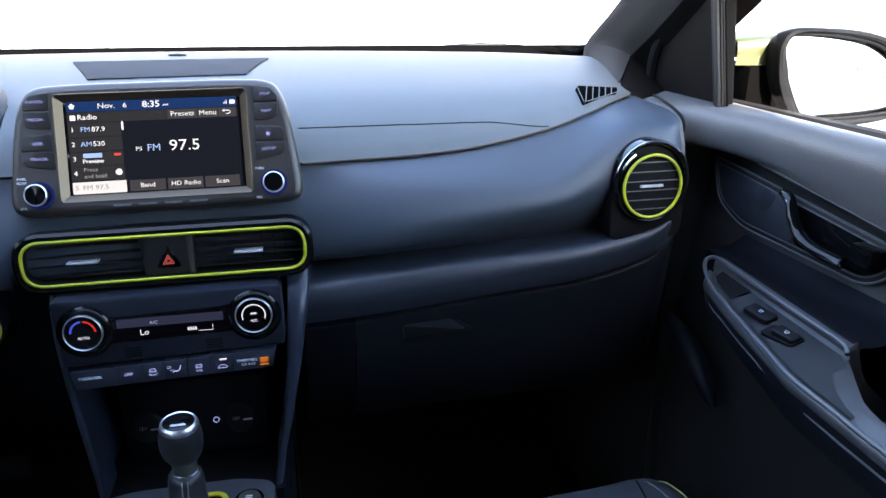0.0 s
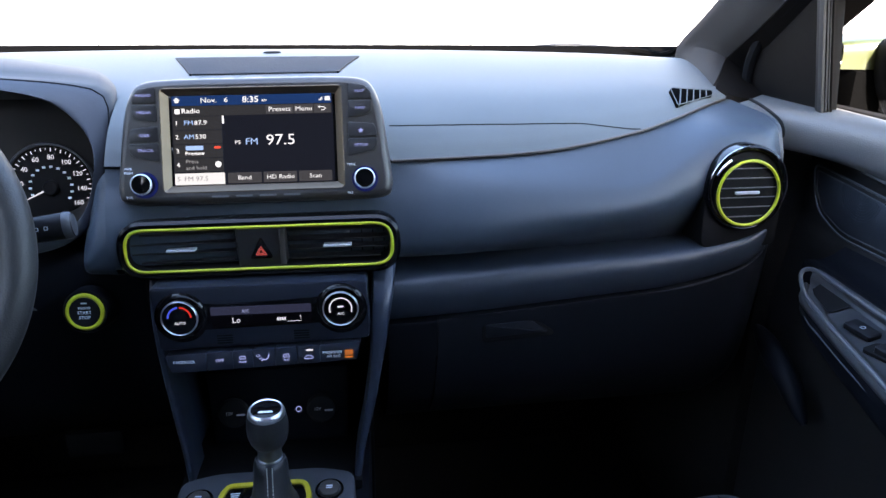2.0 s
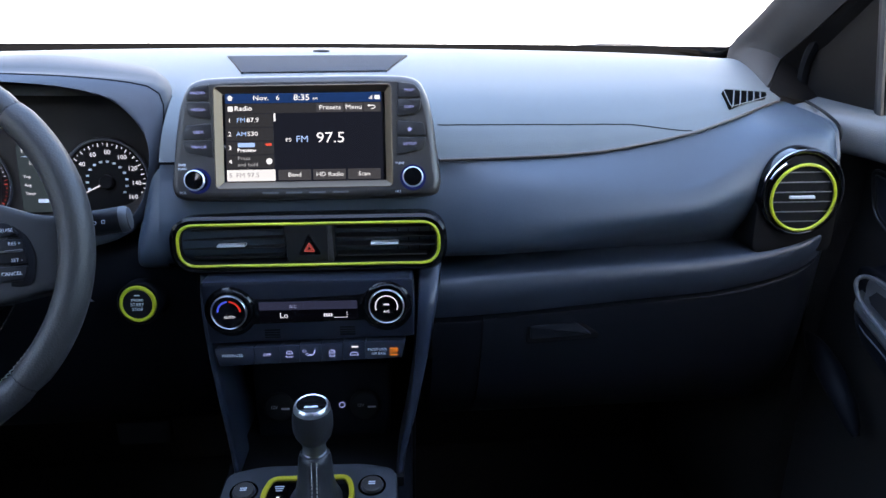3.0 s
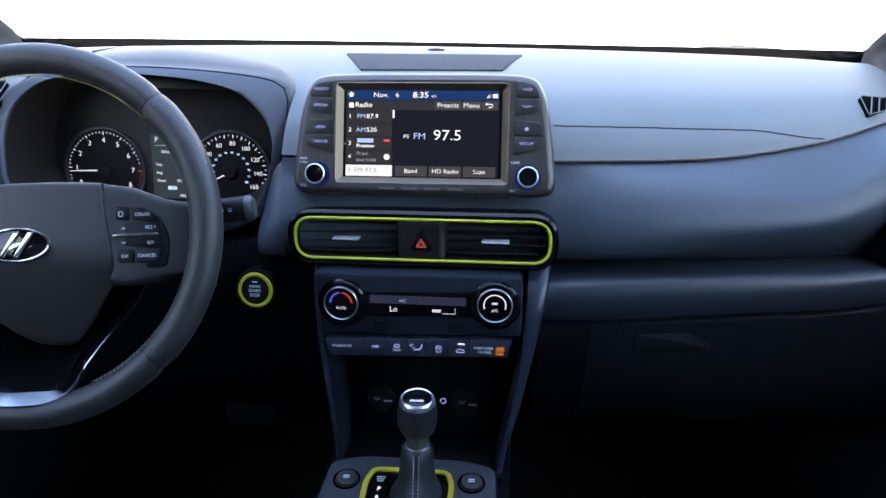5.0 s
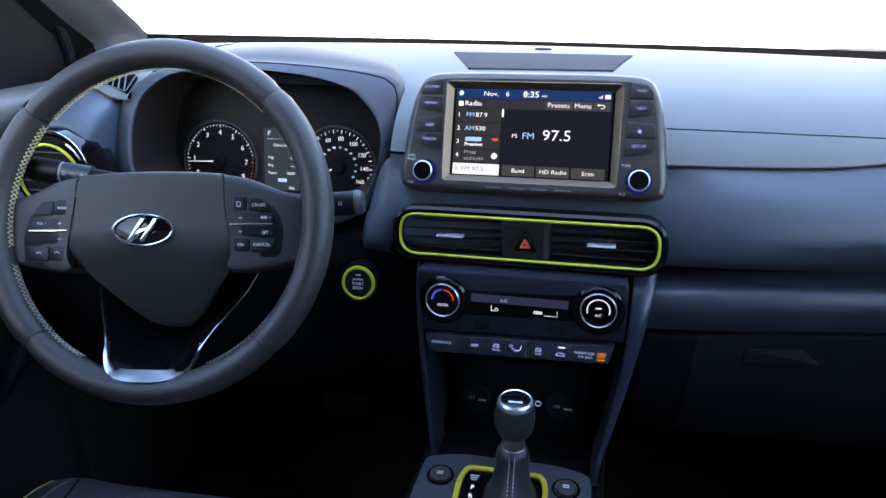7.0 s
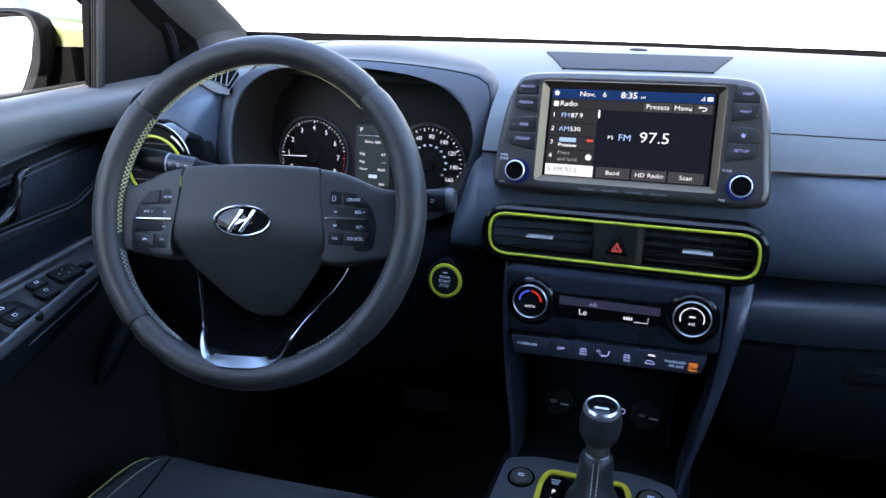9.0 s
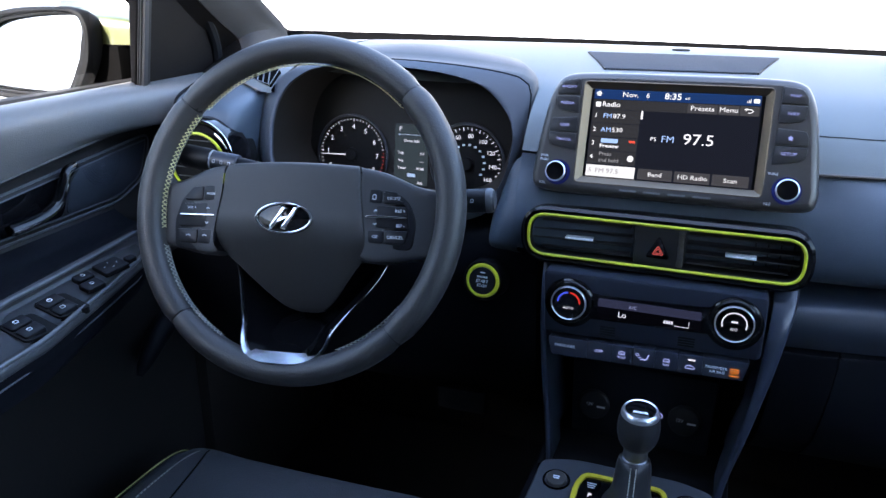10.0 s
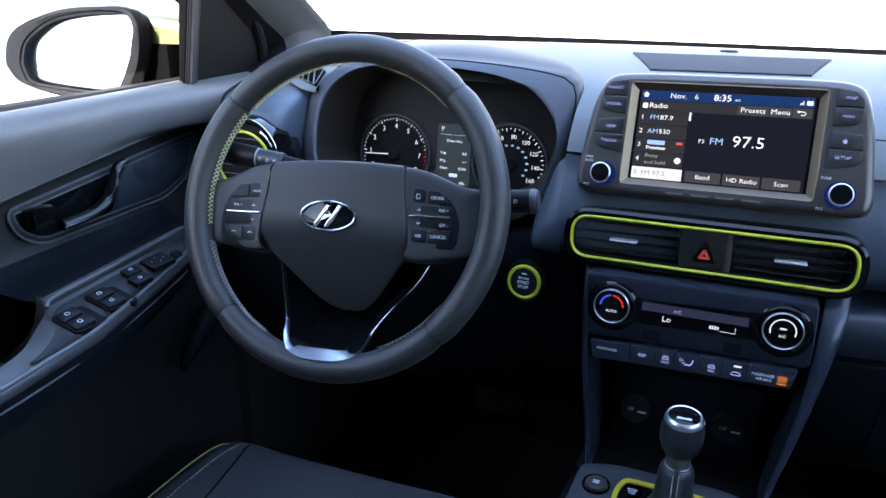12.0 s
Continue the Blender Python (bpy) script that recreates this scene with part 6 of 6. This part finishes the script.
# ---- door fittings ----
def door_fit(d, s):
    face = Matrix(((0, 0, -s, s * 0.7125), (1, 0, 0, 0), (0, 1, 0, 0), (0, 0, 0, 1)))
    top = lambda y: 0.974 + 0.10 * y
    shape = rounded([(0.110, top(0.110) - 0.008), (-0.214, top(-0.214) - 0.006), (-0.205, 0.915), (-0.175, 0.8955), (0.034, 0.8965), (0.088, 0.918)], 0.02, 5)
    part("inlay", slab(shape, 0.0, 0.003, 0.001, m=face), DOORLOW, d, "dark door inlay")
    part("inlay_rim", band(shape, [(p[0], p[1] + 0.003) for p in disc_profile(0.0016, 6)], m=face), RIM, d, "fine raised rim")
    part("inlay_rim", band(offset(shape, 0.007), [(p[0], p[1] + 0.0034) for p in disc_profile(0.0011, 6)], m=face), RIM, d, "fine raised rim")
    spk = rounded([(0.098, top(0.098) - 0.016), (-0.030, top(-0.030) - 0.014), (-0.046, 0.945), (-0.062, 0.9045), (0.030, 0.9050), (0.078, 0.922)], 0.010, 4)
    part("ribbed_panel", slab(spk, 0.003, 0.0045, 0.0008, m=face), RIBS, d, "finely ribbed dark panel")
    for k in range(9):
        r = 0.006 + 0.0035 * k
        pts = [(s * 0.7080, 0.010 + r * math.cos(radians(a)), 0.960 + r * math.sin(radians(a))) for a in range(-170, 11, 15)]
        pts = [p for p in pts if p[2] > 0.915 and p[1] < 0.06 and p[1] > -0.038]
        if len(pts) > 2:
            part("rib", tube(pts, 0.0005, 5), PANEL, d)
    hc = rounded([(-0.034, top(-0.034) - 0.014), (-0.205, top(-0.205) - 0.012), (-0.196, 0.920), (-0.172, 0.9045), (-0.066, 0.9045), (-0.050, 0.945)], 0.010, 4)
    part("handle_cup", slab(hc, 0.003, 0.0042, 0.0006, m=face), GLOSS, d, "gloss black handle cup")
    lev = catmull([(-0.050, 0.968), (-0.066, 0.964), (-0.078, 0.944), (-0.095, 0.926), (-0.122, 0.918), (-0.158, 0.916)], 4)
    path = [(s * (0.7125 - 0.018 - 0.004 * math.sin(i / len(lev) * 3.1)), p.x, p.y) for i, p in enumerate(lev)]
    h = part("pull_handle", tube(path, [0.004 + 0.004 * min(1, i / 8) for i in range(len(path))], 10, flat=0.8), GLOSS, d, "gloss black pull handle")
    part("chrome_edge", tube([(s * (abs(x) - 0.006), y - 0.001, z - 0.002) for x, y, z in path], [0.0011 + 0.0022 * (i / len(path)) ** 2 for i in range(len(path))], 8), DARKCHROME, h, "chrome handle edge")
    part("lock_knob", block(min(s * 0.690, s * 0.708), max(s * 0.690, s * 0.708), -0.196, -0.166, 0.922, 0.944, 0.005), GLOSS, d, "black lock knob")
    # switch plate on the armrest
    def xi(y):
        return float(np.interp(y, (-0.6, -0.279, -0.025), (0.615, 0.615, 0.640)))
    def xo(y):
        return float(np.interp(y, (-0.6, -0.388, -0.272, -0.144, -0.052, -0.02), (0.535, 0.538, 0.547, 0.580, 0.608, 0.632)))
    y0, y1 = (-0.105, -0.34) if s > 0 else (-0.035, -0.34)
    n = 20
    b = bmesh.new()
    rows = []
    for k in range(n + 1):
        y = y0 + (y1 - y0) * k / n
        a = xi(y) - 0.003 if y > -0.262 else pull_edge(y) - 0.005
        e = xo(y) + 0.008
        t0, t1 = (xi(y) - 0.003 - a) / (xi(y) - xo(y) - 0.011), 1.0
        rows.append([(s * (a + (e - a) * j / 4), y, 0.8664 - 0.0060 * (t0 + (t1 - t0) * j / 4)) for j in range(5)])
    grid(b, rows)
    bmesh.ops.solidify(b, geom=b.faces[:], thickness=0.002)
    plate = part("switch_plate", b, mat("switch_plate_grey", (0.060, 0.062, 0.068), 0.33, grain=0.0002, size=1400, bump=0.05) if s > 0 else bpy.data.materials["switch_plate_grey"], d, "satin grey switch plate")
    if s > 0:
        # no hollow here: a flat dark sheet gives the pocket its shade
        b = bmesh.new()
        grid(b, [[(s * (xi(y) - 0.004 - (xi(y) - xo(y) - 0.014) * j / 3), y, 0.8682 - 0.006 * j / 3) for j in range(4)] for y in (-0.042, -0.06, -0.08, -0.104)])
        part("pocket_shade", b, DARK, d, "flat dark sheet for the shade in a pull pocket")
    def plane(x, y):
        t = (xi(y) - abs(x)) / (xi(y) - xo(y))
        return 0.8680 - 0.0060 * t
    def switch(x, y, w, l, deg=0, dark=True, mark=True):
        m = Matrix.Translation((s * x, y, plane(x, y))) @ pose(0, 0, 0, 0, s * -6, s * deg)
        if dark:
            part("switch_well", slab(rrect(w + 0.006, l + 0.012, 0.005), -0.004, 0.0008, 0.0004, m=m @ Matrix.Translation((0, 0.004, 0))), DARK, d, "dark switch well")
        k = part("switch", slab(rrect(w, l, 0.003), 0.0, 0.0058, 0.002, m=m @ pose(0, 0, 0, 6, 0, 0)), KEY, d, "black switch")
        if mark:
            part("switch_icon", band(rrect(0.0042, 0.0034, 0.0006, 2), [(p[0], p[1] + 0.0062) for p in disc_profile(0.0003, 5)], m=m @ pose(0, 0, 0, 6, 0, 0)), INK, k)
        if not mark and w > 0.02:
            for u, v in ((-0.006, 0.0), (0.006, 0.0), (0.0, -0.008), (0.0, 0.008)):
                part("switch_dot", slab(circle(0.0007, 8), 0.0058, 0.0061, 0.0001, m=m @ pose(0, 0, 0, 6, 0, 0) @ Matrix.Translation((u, v, 0))), INK, k)
    if s > 0:
        switch(0.600, -0.158, 0.019, 0.032, 12, False)
        switch(0.592, -0.208, 0.017, 0.026, 12, True)
    else:
        for x, y in ((0.575, -0.2605), (0.584, -0.2095)):
            m = Matrix.Translation((s * x, y, plane(x, y))) @ pose(0, 0, 0, 0, s * -6, s * 12)
            part("switch_well", slab(rrect(0.046, 0.036, 0.006), -0.006, 0.0010, 0.0004, m=m), DARK, d, "dark well for a pair of switches")
            for side in (-1, 1):
                k = part("window_switch", slab(rrect(0.0185, 0.022, 0.003), -0.002, 0.0050, 0.0018, m=m @ Matrix.Translation((side * 0.0105, -0.0045, 0)) @ pose(0, 0, 0, 9, 0, 0)), KEY, d, "black window switch")
                part("switch_icon", band(rrect(0.0046, 0.0040, 0.0008, 2), [(p[0], p[1] + 0.0053) for p in disc_profile(0.00035, 5)], m=m @ Matrix.Translation((side * 0.0105, -0.0055, 0)) @ pose(0, 0, 0, 9, 0, 0)), INK, k)
        switch(0.610, -0.150, 0.017, 0.020, 14, False)
        switch(0.589, -0.160, 0.020, 0.022, 14, False)
        switch(0.607, -0.110, 0.029, 0.032, 14, False, False)
        switch(0.606, -0.079, 0.012, 0.013, 14, False, False)
    rim = [(0.6135, -0.264, 0.872), (0.6185, -0.250, 0.8765), (0.6235, -0.19, 0.8765), (0.6305, -0.12, 0.8765), (0.6375, -0.06, 0.8765), (0.6415, -0.03, 0.8765), (0.6410, -0.014, 0.8755), (0.634, -0.009, 0.872), (0.624, -0.020, 0.867)]
    rim += [(xo(y) - 0.0005, y, 0.8610) for y in (-0.045, -0.075, -0.11, -0.144, -0.18, -0.22, -0.272, -0.33, -0.388, -0.46, -0.55)]
    # paler than the armrest: the edge highlight is put into the colour
    part("armrest_rim", tube([(s * p.x, p.y, p.z) for p in catmull(rim, 4)], 0.0026, 10), RIM, d, "rolled edge, its highlight put into a paler colour")
    part("accent_line", tube(catmull([(s * (xo(y) - 0.0010), y, 0.862 - 0.022 + (0.02 if y > -0.05 else 0)) for y in (-0.03, -0.07, -0.12, -0.2, -0.3, -0.4, -0.5)], 3), 0.0011, 6), RIM, d, "fine grey accent line")
    b = tube(catmull([(s * 0.650, 0.085, 0.752), (s * 0.648, 0.044, 0.738), (s * 0.645, -0.010, 0.714), (s * 0.645, -0.050, 0.680)], 4), [0.004, 0.009, 0.012, 0.014, 0.015, 0.016, 0.016, 0.016, 0.015, 0.014, 0.012, 0.009, 0.004], 12)
    part("hinge_cover", b, HARD, d, "dark curved hinge cover")


door_fit(door_r, 1)
door_fit(door_l, -1)

# ---- seats ----
for s in (-1, 1):
    se = thing("front_seat", "dark leather front seat with lime piping and pale stitching", "seat", group="front seats")
    prof = ((0.13, 0.40), (0.135, 0.548), (0.155, 0.592), (0.185, 0.608), (0.23, 0.609), (0.36, 0.608), (0.48, 0.609), (0.530, 0.612), (0.565, 0.604), (0.590, 0.570), (0.595, 0.40))
    rows = []
    for y, dz, sx in ((-0.056, -0.05, 0.955), (-0.060, -0.022, 0.965), (-0.074, -0.006, 0.975), (-0.11, 0.0, 0.985), (-0.20, 0.002, 1.0), (-0.35, -0.006, 1.01), (-0.50, -0.015, 1.01), (-0.62, -0.02, 1.0)):
        rows.append([(s * (0.36 + (x - 0.36) * sx), y, z + dz * (1 if z > 0.45 else 0)) for x, z in prof])
    rows.insert(0, [(p[0], -0.071, 0.40) for p in rows[0]])
    cu = part("cushion", lofted(rows, nu=4, nv=4), SEAT, se, "dark grained leather cushion")
    for sx in (0, 1):
        ex = (0.36 + 0.196) if sx == 0 else (0.36 - 0.196)
        px = catmull([(s * ex, -0.062, 0.583), (s * (ex + 0.008 * (1 - 2 * sx)), -0.086, 0.604), (s * (ex + 0.016 * (1 - 2 * sx)), -0.15, 0.609), (s * (ex + 0.022 * (1 - 2 * sx)), -0.28, 0.606), (s * (ex + 0.024 * (1 - 2 * sx)), -0.5, 0.592)], 6)
        part("piping", tube(px, 0.0008, 7), PIPING, cu, "thin lime piping")
        b = bmesh.new()
        q = [p + Vector((-s * 0.026 * (1 - 2 * sx), 0.0, 0.0050)) for p in px]
        for i in range(len(q) - 1):
            for f in (0.0, 0.33, 0.66):
                tube([q[i].lerp(q[i + 1], f), q[i].lerp(q[i + 1], f + 0.2)], 0.0009, 5, bm=b)
        part("stitching", b, STITCH_W, cu, "pale stitching")
    sm = catmull([(s * 0.532, -0.062, 0.590), (s * 0.526, -0.080, 0.6080), (s * 0.515, -0.13, 0.6145), (s * 0.502, -0.28, 0.6105), (s * 0.495, -0.5, 0.5985)], 6)
    part("seam", tube(sm, 0.0012, 6), DARK, cu, "dark panel seam")
    # out of view; made tall to keep light from behind off the wheel
    part("backrest", lofted([[(s * (0.36 + x * w), -0.62 - 0.26 * t, 0.58 + 0.64 * t) for x in (-0.22, -0.15, 0, 0.15, 0.22)] for t, w in ((0, 1.0), (0.3, 1.0), (0.6, 0.97), (0.9, 0.85), (1.0, 0.7))], thick=0.1), SEAT, se, "leather backrest")
    part("base", block(min(s * 0.16, s * 0.56), max(s * 0.16, s * 0.56), -0.60, -0.10, 0.27, 0.46, 0.02), DARK, se)

# ---- door mirrors ----
for s in (-1, 1):
    mi = thing("door_mirror", "lime and black door mirror outside the side window", "mirror", group="door mirrors")
    m = Matrix(((s, 0, 0, 0), (0, 0, -1, 0.10), (0, 1, 0, 0), (0, 0, 0, 1)))
    ol = [(p.x, p.y) for p in ring_catmull([(1.046, 1.066, 0), (1.032, 1.096, 0), (0.996, 1.1185, 0), (0.926, 1.138, 0), (0.850, 1.144, 0), (0.800, 1.1425, 0), (0.783, 1.127, 0), (0.781, 1.105, 0), (0.788, 1.070, 0), (0.807, 1.037, 0), (0.829, 1.018, 0), (0.880, 1.0095, 0), (0.950, 1.011, 0), (1.019, 1.025, 0), (1.043, 1.045, 0)], 5)]
    gl = [(p.x, p.y) for p in ring_catmull([(1.0155, 1.059, 0), (1.006, 1.082, 0), (0.985, 1.101, 0), (0.940, 1.123, 0), (0.885, 1.133, 0), (0.832, 1.137, 0), (0.800, 1.135, 0), (0.791, 1.116, 0), (0.798, 1.092, 0), (0.806, 1.069, 0), (0.838, 1.0225, 0), (0.880, 1.0195, 0), (0.9516, 1.022, 0), (1.0014, 1.0276, 0), (1.013, 1.042, 0)], 5)]
    b = bmesh.new()
    mid = [(p[0] * 0.5 + q[0] * 0.5, p[1] * 0.5 + q[1] * 0.5) for p, q in zip(ol, gl)]
    rings = [[m @ Vector((x, y, z)) for x, y in pts] for pts, z in ((gl, -0.022), (gl, -0.006), (offset(gl, -0.002), 0.0), (mid, 0.002), (offset(ol, 0.002), 0.0), (ol, -0.008), (offset(ol, 0.004), -0.026), (offset(ol, 0.014), -0.046), (offset(ol, 0.034), -0.066), (offset(ol, 0.05), -0.078))]
    vs = grid(b, rings, closed_u=True)
    cap(b, vs[-1])
    part("housing", b, DARK, mi, "black mirror shell")
    part("lip", band(gl, [(p[0] + 0.001, p[1] - 0.004) for p in disc_profile(0.0020, 8)], m=m), DARK, mi, "slim dark lip round the glass")
    part("glass", slab(gl, -0.02, -0.010, 0.001, m=m), MIRROR, mi, "bright mirror glass")
    b = lofted([[(s * x, y, z) for x, y, z in r] for r in (
        [(0.752, 0.150, 1.092), (0.752, 0.150, 1.120), (0.752, 0.165, 1.128), (0.752, 0.205, 1.130), (0.752, 0.235, 1.120), (0.752, 0.235, 1.092)],
        [(0.800, 0.135, 1.093), (0.800, 0.133, 1.124), (0.800, 0.150, 1.134), (0.800, 0.200, 1.136), (0.800, 0.24, 1.120), (0.800, 0.24, 1.093)],
        [(0.90, 0.13, 1.096), (0.90, 0.128, 1.128), (0.90, 0.145, 1.138), (0.90, 0.195, 1.138), (0.90, 0.235, 1.120), (0.90, 0.235, 1.096)],
        [(1.02, 0.13, 1.096), (1.02, 0.13, 1.105), (1.02, 0.14, 1.118), (1.02, 0.17, 1.118), (1.02, 0.19, 1.105), (1.02, 0.19, 1.096)])])
    part("lime_cap", b, LIME_BODY, mi, "glossy lime mirror cap")
    part("foot", block(min(s * 0.765, s * 0.86), max(s * 0.765, s * 0.86), 0.135, 0.225, 1.015, 1.093, 0.012), FRIT, mi, "black mirror foot")
for s in (-1, 1):
    part("body_pillar", tube(catmull([(s * 0.778, 0.36, 1.070), (s * 0.766, 0.22, 1.166), (s * 0.748, 0.10, 1.252), (s * 0.71, -0.12, 1.390), (s * 0.67, -0.6, 1.55)], 4), 0.014, 8), LIME_BODY, shell, "lime painted roof pillar")
